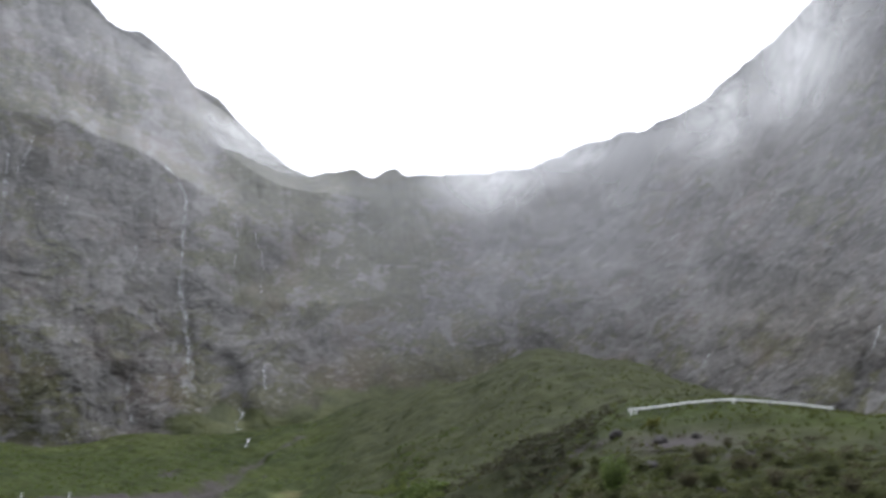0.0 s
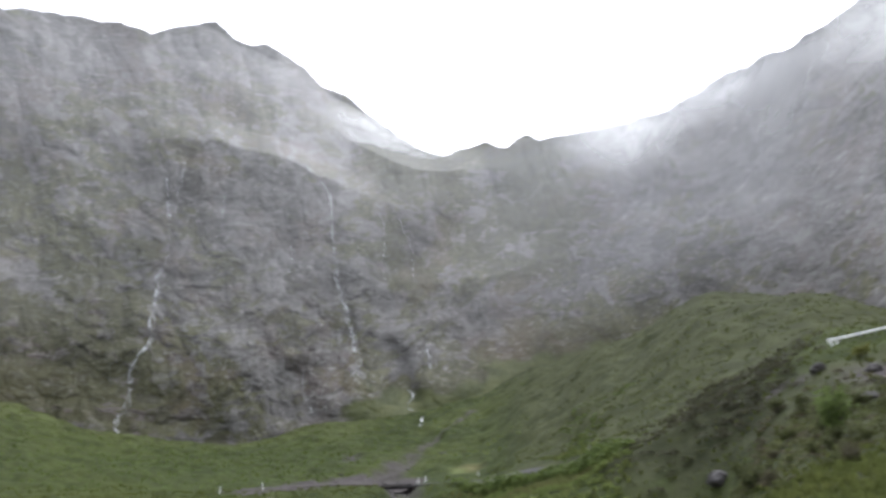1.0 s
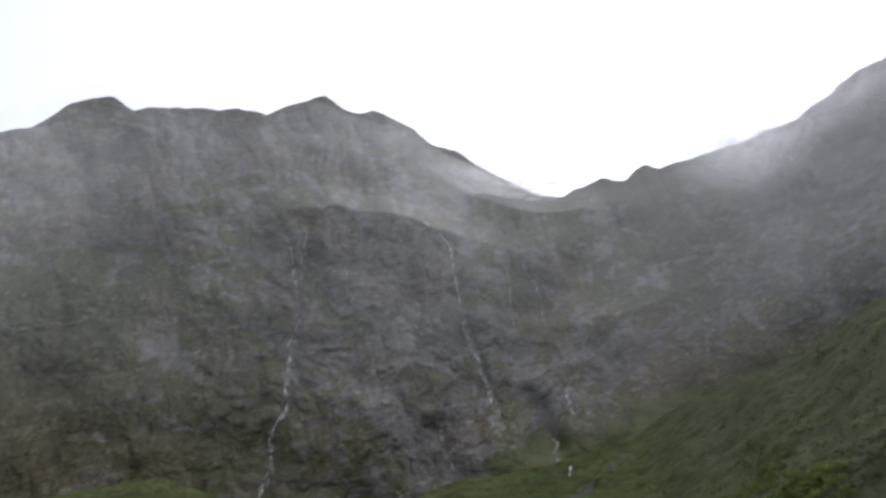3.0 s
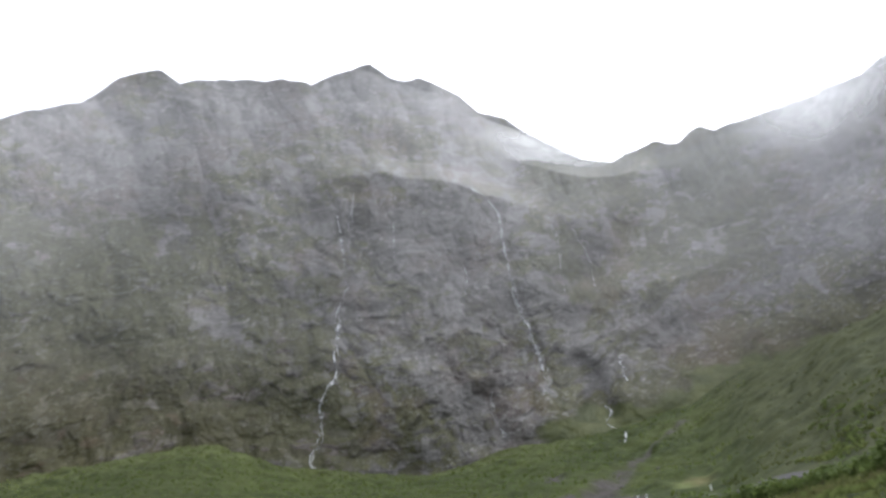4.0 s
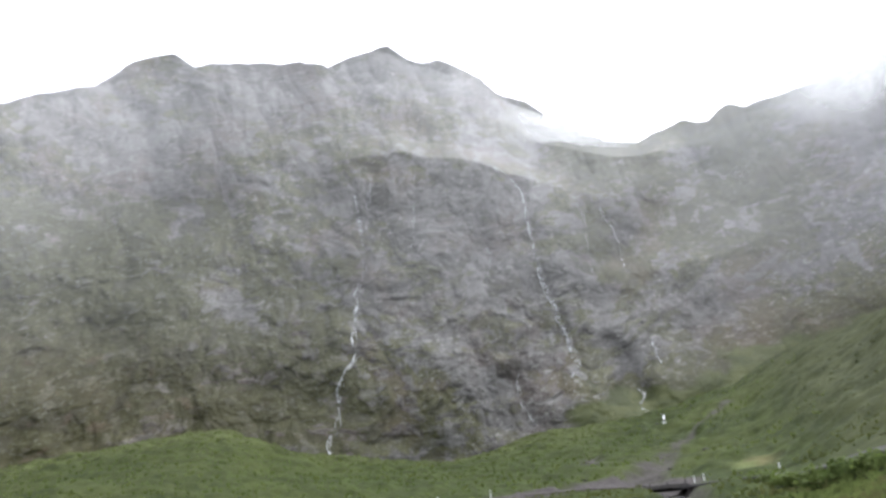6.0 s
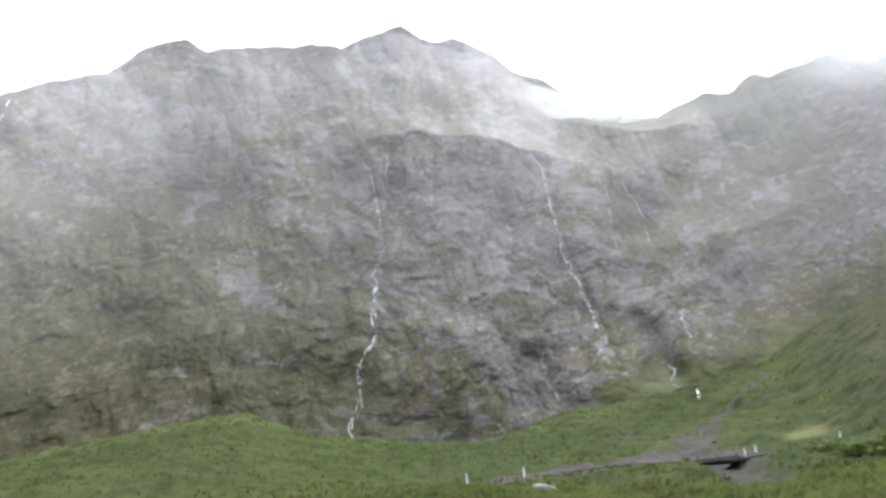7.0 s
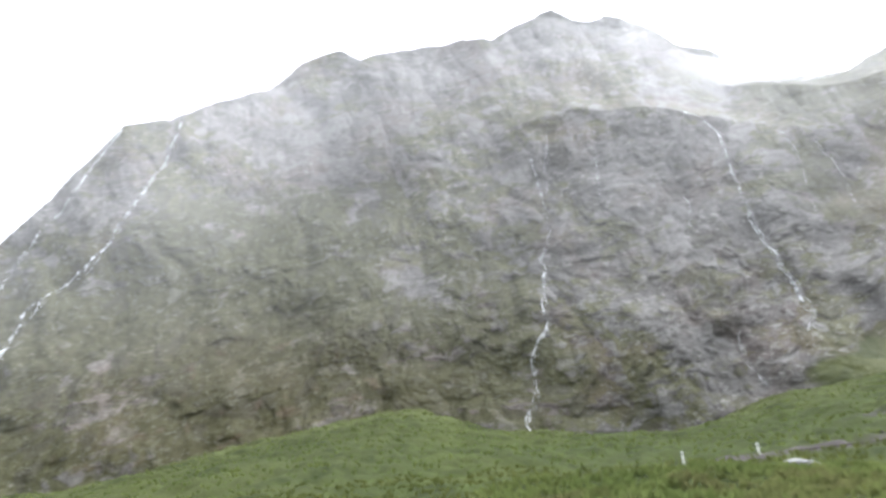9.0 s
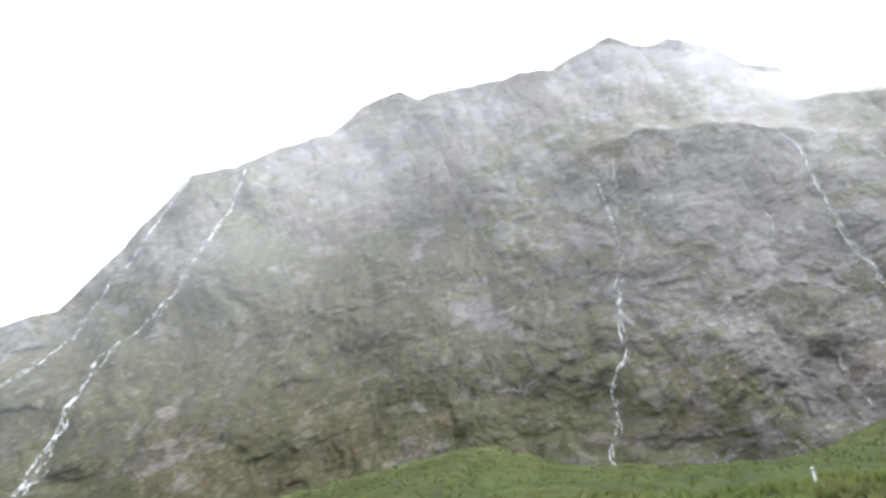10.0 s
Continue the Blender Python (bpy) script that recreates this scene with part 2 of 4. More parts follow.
FLOOR_EL = (
    (0.2, 2.0, 3.2, 4.5, 5.8, 6.5), (0.5, 2.8, 4.6, 6.8, 8.6, 9.6), (0.7, 3.0, 4.9, 7.1, 9.1, 10.0),
    (0.8, 3.0, 4.8, 6.4, 7.8, 8.2), (0.8, 3.0, 4.5, 5.9, 6.9, 7.3), (0.8, 2.7, 4.4, 6.0, 7.7, 8.8),
    (1.2, 2.5, 4.1, 5.9, 7.8, 8.9), (1.8, 2.9, 4.5, 6.5, 9.0, 10.0), (3.2, 4.5, 7.0, 9.5, 11.6, 11.8),
    (5.5, 7.0, 9.5, 12.5, 13.0, 12.5), (7.8, 10.0, 14.0, 15.6, 14.5, 13.0), (10.6, 11.6, 14.2, 14.4, 13.0, 12.0),
    (10.95, 11.1, 11.9, 11.0, 10.0, 9.0), (9.5, 9.5, 9.2, 8.8, 8.4, 8.0))


def table(x, y, xs, ys, values):
    """Values on a table, smoothly between its lines."""
    xs, ys, v = np.asarray(xs, float), np.asarray(ys, float), np.asarray(values, float)

    def place(q, nodes):
        i = np.clip(np.searchsorted(nodes, q) - 1, 0, len(nodes) - 2)
        f = np.clip((q - nodes[i]) / (nodes[i + 1] - nodes[i]), 0, 1)
        return i, f
    (i, f), (j, g) = place(x, xs), place(y, ys)
    h = f * f * (3 - 2 * f)
    f = 0.5 * f + 0.5 * h
    low = v[i, j] * (1 - f) + v[i + 1, j] * f
    high = v[i, j + 1] * (1 - f) + v[i + 1, j + 1] * f
    return low * (1 - g) + high * g


def floor_height(x, y):
    """The valley floor's height at places x, y (arrays), without its small bumps."""
    x, y = np.asarray(x, float), np.asarray(y, float)
    r, az = np.hypot(x, y), np.degrees(np.arctan2(x, y))
    ahead = smooth(150, 70, np.abs(az + 16))
    z100 = 100 * np.tan(np.radians(table(az, np.full_like(r, 100.0), FLOOR_AZ, FLOOR_R, FLOOR_EL)))
    far = r * np.tan(np.radians(table(az, np.clip(r, 100, 330), FLOOR_AZ, FLOOR_R, FLOOR_EL)))
    bank = smooth(2, 10, az)
    near = -1.6 + (z100 + 1.6) * (np.clip(r / 100, 0, 1) ** 2.2 * bank + (1 - bank) * smooth(80, 104, r) ** 1.0 * 0.9 + (1 - bank) * 0.1 * np.clip(r / 100, 0, 1))
    z = np.where(r < 100, near, far)
    return z * ahead + (1 - ahead) * (-1.6 - 0.02 * np.clip(r, 0, 1500))


def floor_z(x, y):
    return float(floor_height(np.array([x]), np.array([y]))[0])


ROAD = ((-1.5, 119), (-5.1, 133), (-7.5, 147), (-9.6, 158), (-11.4, 165), (-13.3, 169), (-15.7, 170.5))
TRACK = ((-15.7, 170.5), (-18, 172), (-21, 170), (-23.8, 167))
LANE = ((171, 60), (171, 20), (-9, 2), (-15.3, 11), (-18, 18), (-21.8, 30), (-23.6, 39), (-26, 54), (-27.5, 65), (-29, 76), (-31, 88.6), (-36, 100), (-45, 110), (-58, 125), (-75, 150))
STREAM = ((-14.2, 318), (-14.6, 290), (-13.2, 262), (-12.6, 235), (-14.0, 212), (-16.2, 195), (-16.4, 182), (-15.7, 172), (-15.4, 164), (-15.0, 152), (-14.6, 141))
DITCH = ((-15.2, 205), (-14.2, 228), (-13.7, 243), (-11.9, 265), (-10.0, 286))
SHOULDER = ((-25.0, 166), (-23.0, 171), (-20.5, 177), (-18, 181), (-16.0, 178))


def near_line(x, y, path, wide, core=0.3):
    """1 along a path of bearing and distance, fading to 0 at wide metres from it."""
    pts = [(r * math.sin(radians(a)), r * math.cos(radians(a))) for a, r in path]
    best = np.full(len(x), 9e9)
    for (x0, y0), (x1, y1) in zip(pts, pts[1:]):
        dx, dy = x1 - x0, y1 - y0
        t = np.clip(((x - x0) * dx + (y - y0) * dy) / (dx * dx + dy * dy), 0, 1)
        best = np.minimum(best, np.hypot(x - x0 - t * dx, y - y0 - t * dy))
    return smooth(wide, wide * core, best)


def bumpy(x, y):
    p = np.stack([x, y, 0 * x], 1)
    r = np.hypot(x, y)
    w = smooth(45, 110, r) * (1 - near_line(x, y, ROAD, 7, 0.5)) * (1 - near_line(x, y, TRACK, 6, 0.5)) * (1 - near_line(x, y, LANE, 7, 0.5))
    dip = (0.8 + 0.7 * smooth(195, 175, r)) * near_line(x, y, STREAM, 4.2)
    far = smooth(120, 180, r)
    w = w * smooth(6, 16, np.hypot(x + 44.4, y - 168.2))
    return w * (0.9 * fbm(p, 22, 3, 3) + (0.35 + 0.35 * far) * fbm(p, 4, 3, 9) + 0.5 * far * lumps(p, 7, 15)) - dip


def ground_z(x, y):
    """The ground's height at one place."""
    x, y = np.array([float(x)]), np.array([float(y)])
    return float((floor_height(x, y) + bumpy(x, y))[0])


def spot(a, r, lift=0.0):
    """A place on the ground by bearing and distance."""
    x, y = r * math.sin(radians(a)), r * math.cos(radians(a))
    return Vector((x, y, ground_z(x, y) + lift))


fine_az = np.arange(-80, 48, 0.18)
az = np.concatenate([np.arange(-180, -80, 4.0), fine_az, np.arange(48, 181, 4.0)])
rad = np.concatenate([[0.5, 5, 12, 20, 30, 40, 50], np.arange(56, 120, 0.8), np.arange(120, 420, 1.1), [460, 520, 600, 800, 1200, 2000, 4000]])
A, R = np.meshgrid(az, rad)
gx, gy = (R * np.sin(np.radians(A))).ravel(), (R * np.cos(np.radians(A))).ravel()
gz = floor_height(gx, gy) + bumpy(gx, gy)
ground = new("ground", grid_mesh("ground", np.stack([gx, gy, gz], 1), len(rad), len(az), GROUND))
tagged(ground, "wet green grassy valley floor rising to the rock walls", "ground", kind="structure")
BEARING, REACH = A.ravel(), R.ravel()


def patch(a, r, da, dr):
    return np.exp(-((BEARING - a) / da) ** 2 - ((REACH - r) / dr) ** 2)


def scrub_cover(a, r):
    """How much dark scrub grows at a bearing and distance; hollow and low also hold the gully's shade."""
    slope = smooth(-13, -4, a) * smooth(100, 125, r) * (0.72 + 0.1 * smooth(0, 8, a))
    hollow = np.exp(-((a - 6.0) / 6.0) ** 2 - ((r - 120) / 26) ** 2)
    low = np.exp(-((a - 3.0) / 5.5) ** 2 - ((r - 105) / 20) ** 2)
    bank = 0.75 * smooth(5, 9, a) * smooth(100, 90, r)
    # fan: darker ground colour and thinner grass towards the west
    fan = 0.4 * smooth(-33, -42, a) * smooth(130, 160, r)
    return np.maximum.reduce([slope, hollow, 0.95 * low, bank, fan])


ZONES = {
    # first zone: where the gully's shade is painted
    "hollow_shade": np.maximum.reduce([patch(6.5, 98, 5.0, 17), 0.9 * patch(9.5, 112, 4.0, 12), 0.6 * patch(1.5, 102, 6.0, 16)]),
    "scrub": scrub_cover(BEARING, REACH),
    "gravel": np.maximum.reduce([near_line(gx, gy, STREAM, 7.5, 0.1) * (0.15 + 0.65 * smooth(225, 190, REACH)) * (0.7 + 0.3 * smooth(160, 168, REACH)), 0.6 * near_line(gx, gy, DITCH, 2.6, 0.2), 0.8 * patch(-15.6, 207, 1.5, 13), 0.7 * patch(-14.7, 226, 0.8, 12), 0.95 * near_line(gx, gy, SHOULDER, 12, 0.35), 0.75 * patch(16.5, 86, 5.0, 6.0), 0.6 * patch(20.5, 79, 4, 5), 0.75 * patch(9.4, 95, 1.6, 2.2), 0.7 * patch(11.2, 93, 1.0, 2.0), 0.8 * patch(-18.8, 226, 0.9, 12)]),
    "tussock": np.maximum.reduce([0.5 * smooth(215, 310, REACH) * smooth(-10, -19, BEARING), patch(-10.8, 184, 1.6, 7), 0.5 * smooth(-36, -27, BEARING) * smooth(2, -6, BEARING) * smooth(150, 120, REACH)]),
}
for key, value in ZONES.items():
    ground.data.attributes.new(key, "FLOAT", "POINT").data.foreach_set("value", np.asarray(value, np.float32))


# ---- mountain walls ----
SKYLINE = (
    (-90, 11), (-80, 15), (-70, 18.8), (-67.6, 19.7), (-65, 22.9), (-61.2, 28.8), (-58.2, 29.4), (-55, 31.2), (-52, 32.2), (-50, 33.8), (-48.2, 34.9),
    (-47, 35.1), (-45.1, 34.5), (-43.8, 34.95), (-39.4, 35.0), (-37, 35.4), (-34.7, 34.9), (-33, 35.5), (-29.7, 36.3), (-28.1, 35.5), (-24.5, 34.9),
    (-22.4, 34.0), (-21, 32.7), (-19, 32.0), (-17.5, 30.8), (-15.8, 29.7), (-13.2, 28.3), (-11.2, 27.6), (-7.8, 28.2), (-6, 28.0), (-4.6, 28.42), (-4.0, 28.45), (-3.3, 28.22),
    (-1.4, 28.1), (5, 28.4), (8, 28.95), (11.7, 30.1), (16.3, 30.6), (21.3, 32.0), (25.5, 34.0), (30.3, 36.6), (40, 40))
WALL_AZ = (-70, -60, -48, -35, -29.5, -22.3, -20.3, -15, -8, -2.5, 5, 12, 18, 24, 30, 45)
WALL_LEVEL = (0, 0.25, 0.5, 0.75, 0.80, 0.90, 1.0)
WALL_R = (
    (310, 340, 385, 425, 432, 446, 461), (306, 340, 392, 440, 449, 469, 489), (316, 362, 425, 515, 532, 571, 610), (330, 362, 410, 475, 500, 560, 630),
    (338, 356, 400, 447, 525, 582, 639), (334, 376, 412, 450, 530, 595, 660), (334, 380, 415, 462, 545, 672, 800), (330, 392, 428, 478, 488, 515, 780),
    (345, 408, 455, 545, 560, 590, 640), (380, 435, 480, 535, 548, 572, 602), (400, 442, 482, 530, 542, 560, 585), (330, 370, 410, 455, 466, 489, 512),
    (262, 300, 342, 392, 402, 426, 450), (228, 262, 300, 352, 364, 390, 415), (206, 236, 276, 330, 342, 365, 388), (200, 230, 265, 310, 318, 334, 350))
BASE_EL = ((-90, 3), (-60, 5.6), (-45, 8.7), (-35, 8.2), (-27, 7.5), (-20, 8.4), (-13, 8.2), (-5, 10.0), (5, 12.0), (12, 12.0), (18, 11.0), (28, 8.5), (45, 8.0))

# Streams down the walls: bearing and height angle, from the top down.
FALLS = {}
FALLS["ledge_fall"] = ((-32.6, 25.5), (-32.3, 23.7), (-32.1, 21.9), (-31.9, 20.7), (-32.6, 18.6), (-32.8, 15.8), (-32.7, 14.7), (-33.6, 12.4), (-33.8, 11.2), (-34.2, 8.7), (-34.35, 7.6))
FALLS["upper_ledge_fall"] = ((-31.2, 28.0), (-31.5, 25.8), (-31.8, 23.0))
FALLS["long_fall"] = ((-22.2, 26.9), (-21.3, 26.3), (-20.3, 25.0), (-20.2, 23.4), (-20.1, 22.1), (-19.9, 20.1), (-19.6, 18.5), (-19.2, 16.8), (-18.7, 15.0), (-18.3, 13.5), (-18.2, 12.8), (-18.6, 11.9))
FALLS["torrent"] = ((-14.76, 10.83), (-14.3, 10.45), (-14.5, 10.1), (-14.86, 9.7))
FALLS["torrent_top"] = ((-13.2, 13.9), (-13.3, 13.5), (-13.05, 13.1), (-13.1, 12.7), (-12.9, 12.2))
FALLS["torrent_step"] = ((-14.75, 9.6), (-14.45, 9.3))
FALLS["torrent_foot"] = ((-13.85, 8.9), (-13.9, 8.6), (-14.0, 8.2))
FALLS["veil_a"] = ((-16.6, 24.2), (-16.1, 22.6), (-16.2, 20.2), (-16.3, 18.7))
FALLS["veil_b"] = ((-14.9, 23.2), (-14.3, 21.6), (-14.0, 20.4), (-14.0, 18.8))
FALLS["slab_fall"] = ((-23.2, 21.3), (-23.1, 20.3), (-23.5, 18.9))
FALLS["thin_fall"] = ((-28.0, 27.3), (-28.2, 25.2), (-28.3, 23.6), (-28.6, 21.6))
FALLS["foot_fall"] = ((-22.2, 12.5), (-22.2, 10.9), (-21.3, 9.2))
FALLS["shoulder_fall_a"] = ((-61.1, 28.6), (-62.3, 26.4), (-63.5, 23.2), (-64.8, 20.7), (-66.0, 17.9), (-67.9, 15.6), (-69.0, 14.6))
FALLS["shoulder_fall_b"] = ((-57.4, 29.5), (-58.0, 26.4), (-59.1, 24.0), (-60.0, 21.6), (-61.3, 19.2), (-63.2, 17.1), (-64.2, 15.1), (-64.2, 12.6), (-64.6, 10.0), (-65.0, 8.9))
FALLS["east_fall_a"] = ((19.0, 14.5), (18.7, 14.0), (18.4, 13.2))
FALLS["east_fall_b"] = ((30.1, 15.3), (29.5, 14.1), (29.0, 12.7))
GULLIES = [(-15.3, 12.6, 0.8, 9), (-14.8, 11.5, 0.9, 11), (-14.4, 10.4, 0.8, 9), (-15.8, 10.9, 0.7, 8), (-15.9, 13.8, 0.6, 6), (-41.7, 12.9, 0.6, 4), (-13.8, 20.0, 1.6, 12)]


def fall_points(path, step=0.12):
    pts = np.array(path, float)
    s = np.concatenate([[0], np.cumsum(np.hypot(*np.diff(pts, axis=0).T))])
    q = np.arange(0, s[-1], step)
    return np.interp(q, s, pts[:, 0]), np.interp(q, s, pts[:, 1])


def top_el(az):
    s = np.array(SKYLINE)
    return np.interp(az, s[:, 0], s[:, 1])


def calm_top(az):
    """The ridge's height angle without its peaks and notches."""
    return sum(w * top_el(az + k) for k, w in ((-6, 0.1), (-4, 0.15), (-2, 0.16), (0, 0.18), (2, 0.16), (4, 0.15), (6, 0.1)))


def base_el(az):
    s = np.array(BASE_EL)
    return np.interp(az, s[:, 0], s[:, 1]) - 2.5


DIP_AZ = np.arange(-95.0, 60.0, 1.0)
DIP = np.cumsum(np.interp(DIP_AZ, (-60, -48, -38, 6, 20), (0.30, 0.26, 0.04, 0.04, 0.42))) * 7.33


def beds(az, el):
    """Places on the walls in metres along and up the rock, with the beds' dip taken out."""
    x, y = 7.33 * az * np.cos(np.radians(el)), 7.33 * el
    return np.stack([x, y - np.interp(az, DIP_AZ, DIP), 0 * x], 1)


def blocks(s, size, seed, long=1.3):
    """Uneven cells: distance to the middle, depth inside the joint, a random tone, and the way up from the middle."""
    q = s[:, :2] / np.array([size * long, size])
    i = np.floor(q).astype(np.int64)
    n = len(q)
    f1, f2, tone, rise, lean = np.full(n, 9.0), np.full(n, 9.0), np.zeros(n), np.zeros(n), np.zeros(n)
    for dx in (-1, 0, 1):
        for dy in (-1, 0, 1):
            cx, cy = i[:, 0] + dx, i[:, 1] + dy
            ox = q[:, 0] - cx - 0.5 - 0.42 * hash3(cx, cy, cx * 0 + seed)
            oy = q[:, 1] - cy - 0.5 - 0.42 * hash3(cx, cy, cx * 0 + seed + 57)
            d = np.hypot(ox, oy)
            first = d < f1
            f2 = np.where(first, f1, np.minimum(f2, d))
            t = hash3(cx, cy, cx * 0 + seed + 101)
            tone, rise, lean = np.where(first, t, tone), np.where(first, oy, rise), np.where(first, ox * hash3(cx, cy, cx * 0 + seed + 151), lean)
            f1 = np.where(first, d, f1)
    return f1, smooth(0, 0.28, f2 - f1), tone, rise, lean


def rock_beds(az, el):
    s = beds(az, el)
    bend = np.stack([fbm(s, 24, 3, 81), 0.7 * fbm(s, 24, 3, 83), 0 * az], 1)
    shake = np.stack([fbm(s, 5, 2, 85), 0.7 * fbm(s, 5, 2, 87), 0 * az], 1)
    return s + 6.0 * bend + 1.1 * shake


BLOCK_SIZES = ((19, 1.5, 301), (8.5, 1.2, 302), (3.8, 0.8, 303))


def block_tone(az, el):
    """How pale each block of rock is, 0 to 1."""
    s = rock_beds(az, el)
    return 0.5 + 0.5 * sum(w * blocks(s, size, seed)[2] for (size, amp, seed), w in zip(BLOCK_SIZES, (0.1, 0.4, 0.5)))


def wall_distance(az, el):
    """The level distance of the rock at a bearing and height angle (arrays)."""
    low, high = base_el(az), calm_top(az)
    u = (el - low - 2.5) / (high - low - 2.5)
    rough = spherical(az, el, np.full_like(el, 420.0))
    v = np.clip(u + 0.02 * fbm(rough, 45, 3, 91), 0, 1)
    sway = az + 0.9 * fbm(rough, 60, 3, 93)
    r = sum(w * table(sway + k, v, WALL_AZ, WALL_LEVEL, WALL_R) for k, w in ((-2.4, 0.15), (-1.2, 0.22), (0, 0.26), (1.2, 0.22), (2.4, 0.15))) - 260 * np.clip(-u, 0, 1) + 260 * np.clip(u - 1, 0, 0.3)
    s = beds(az, el)
    q = rock_beds(az, el)
    d = 9 * fbm(s, (70, 60, 1), 3, 21) + 3.0 * ridged(s, (34, 48, 1), 2, 5)
    # gullies and ribs running down from the ridge
    d += 5.0 * smooth(0.72, 0.9, u) * ridged(s + 8 * np.stack([fbm(s, 30, 2, 95), 0 * az, 0 * az], 1), (20, 75, 1), 3, 61)
    patchy_beds = smooth(-0.1, 0.5, fbm(s, 40, 2, 97))
    # blocks and slabs, each leaning back to a ledge at its top
    for size, amp, seed in BLOCK_SIZES:
        f1, inside, tone, rise, lean = blocks(q, size, seed)
        d -= (0.22 + 0.35 * patchy_beds) * amp * (0.25 * tone + 0.4 * (0.75 - f1 * f1) * inside - 0.32 * rise + 0.35 * lean)
    for size, amp, seed in ((26, 4.5, 401), (12, 2.3, 402), (6, 1.0, 403), (3, 0.5, 404)):
        d -= amp * lumps(q, size, seed)
    d += 0.22 * fbm(q, 2.0, 2, 71)
    d *= 1 - 0.3 * smooth(-14, -6, az) * smooth(22, 10, az)
    calm = smooth(-0.1, 0.06, u) * (0.6 + 0.4 * smooth(1.02, 0.9, u))
    d *= calm
    for ga, ge, width, deep in GULLIES:
        d += deep * np.exp(-(((az - ga) * np.cos(np.radians(el))) ** 2 + (0.7 * (el - ge)) ** 2) / width ** 2)
    return r + d * np.clip(r / 360, 0.45, 1.1)


def carve(az, el, r):
    """Channels that the streams have cut."""
    out = np.zeros_like(r)
    for path in FALLS.values():
        fa, fe = fall_points(path, 0.3)
        near = (np.abs(az - fa.mean()) < np.ptp(fa) + 3)
        k = np.where(near)[0]
        best = np.full(len(k), 9e9)
        for a0, e0 in zip(fa, fe):
            best = np.minimum(best, (az[k] - a0) ** 2 + (el[k] - e0) ** 2)
        out[k] = np.maximum(out[k], 2.2 * np.exp(-best / 0.3))
    return r + out


def growth(az, el):
    """How thick the scrub stands on the rock: the smooth slopes of the shoulder, and the foot of the walls."""
    u = (el - base_el(az) - 2.5) / (calm_top(az) - base_el(az) - 2.5)
    q = np.stack([az, el, 0 * az], 1)
    shoulder = smooth(-37, -47, az + 3 * fbm(q, 6, 3, 15)) * smooth(0.14, 0.3, u + 0.06 * fbm(q, 4, 3, 11)) * smooth(0.85, 0.6, u)
    foot = smooth(-20, -14, az) * smooth(6, -2, az) * smooth(0.36, 0.1, u + 0.08 * fbm(q, 3, 3, 12))
    heath = 1.0 * smooth(0.03, 0.16, u + 0.06 + 0.2 * smooth(-44, -36, az) + 0.05 * fbm(q, 4, 3, 16)) * smooth(-17, -42, az + 4 * fbm(q, 5, 3, 18)) * smooth(0.6, 0.35, u + 0.08 * fbm(q, 4, 3, 14))
    col = 0.75 * smooth(-20, -16, az) * smooth(6, -4, az) * smooth(0.35, 0.55, u + 0.08 * fbm(q, 4, 3, 19)) 
    east = 0.35 * smooth(-4, 8, az) * smooth(0.5, 0.1, u)
    return np.clip(np.maximum.reduce([shoulder, foot, heath, col, east]) + 0.25 * fbm(q, 3, 3, 13), 0, 1)


def wall(name, a0, a1, step, label):
    az = np.arange(a0, a1 + step / 2, step)
    v = np.linspace(0, 1, 430)
    A, V = np.meshgrid(az, v)
    jag = 0.16 * fbm(np.stack([az, 0 * az, 0 * az], 1), 1.6, 5, 3)
    low, high = base_el(az), top_el(az) + jag
    E = low + (high - low) * V
    a, e = A.ravel(), E.ravel()
    r = carve(a, e, wall_distance(a, e))
    p = spherical(a, e, r)
    # the far side of the ridge
    rt = r[-len(az):]
    back = [spherical(az, high, rt + k) - np.array([0, 0, drop]) for k, drop in ((8, 5.5), (40, 45), (160, 320))]
    p = np.concatenate([p] + back)
    ob = new(name, grid_mesh(name, p, len(v) + 3, len(az), ROCK))
    q = np.stack([a, e, 0 * a], 1)
    height = e - base_el(a) - 2.5 + 0.8 * fbm(q, 2.2, 4, 17)
    lush = smooth(-21, -16.5, a) * smooth(4, -4, a) * smooth(3.2, 1.0, height)
    ob.data.attributes.new("meadow", "FLOAT", "POINT").data.foreach_set("value", np.concatenate([lush, np.zeros(3 * len(az))]).astype(np.float32))
    grown = np.concatenate([growth(a, e), np.zeros(3 * len(az))])
    beyond = np.zeros(3 * len(az))
    red = np.exp(-((a + 50) / 15) ** 2 - ((e - 11.0) / 6.0) ** 2) + 0.8 * np.exp(-((a - 25) / 6) ** 2 - ((e - 16) / 4) ** 2) + 0.9 * np.exp(-((a + 5) / 6) ** 2 - ((e - 12.5) / 2.5) ** 2)
    for key, value in (("tone", block_tone(a, e)), ("rust", red)):
        ob.data.attributes.new(key, "FLOAT", "POINT").data.foreach_set("value", np.concatenate([value, beyond]).astype(np.float32))
    flat = np.concatenate([beds(a, e)] + [beds(az, high + k) for k in (0.5, 2, 4)])
    flat[:, 2] = 0.3 * np.linalg.norm(p, axis=1)
    ob.data.attributes.new("beds", "FLOAT_VECTOR", "POINT").data.foreach_set("vector", flat.astype(np.float32).ravel())
    ob.data.attributes.new("growth", "FLOAT", "POINT").data.foreach_set("value", grown.astype(np.float32))
    return tagged(ob, label, "mountain", kind="structure")


wall("mountain_west", -88, -50, 0.12, "steep misty mountain shoulder of wet rock and scrub")
wall("mountain_headwall", -50, -8, 0.075, "tall grey rock headwall with ledges and olive scrub")
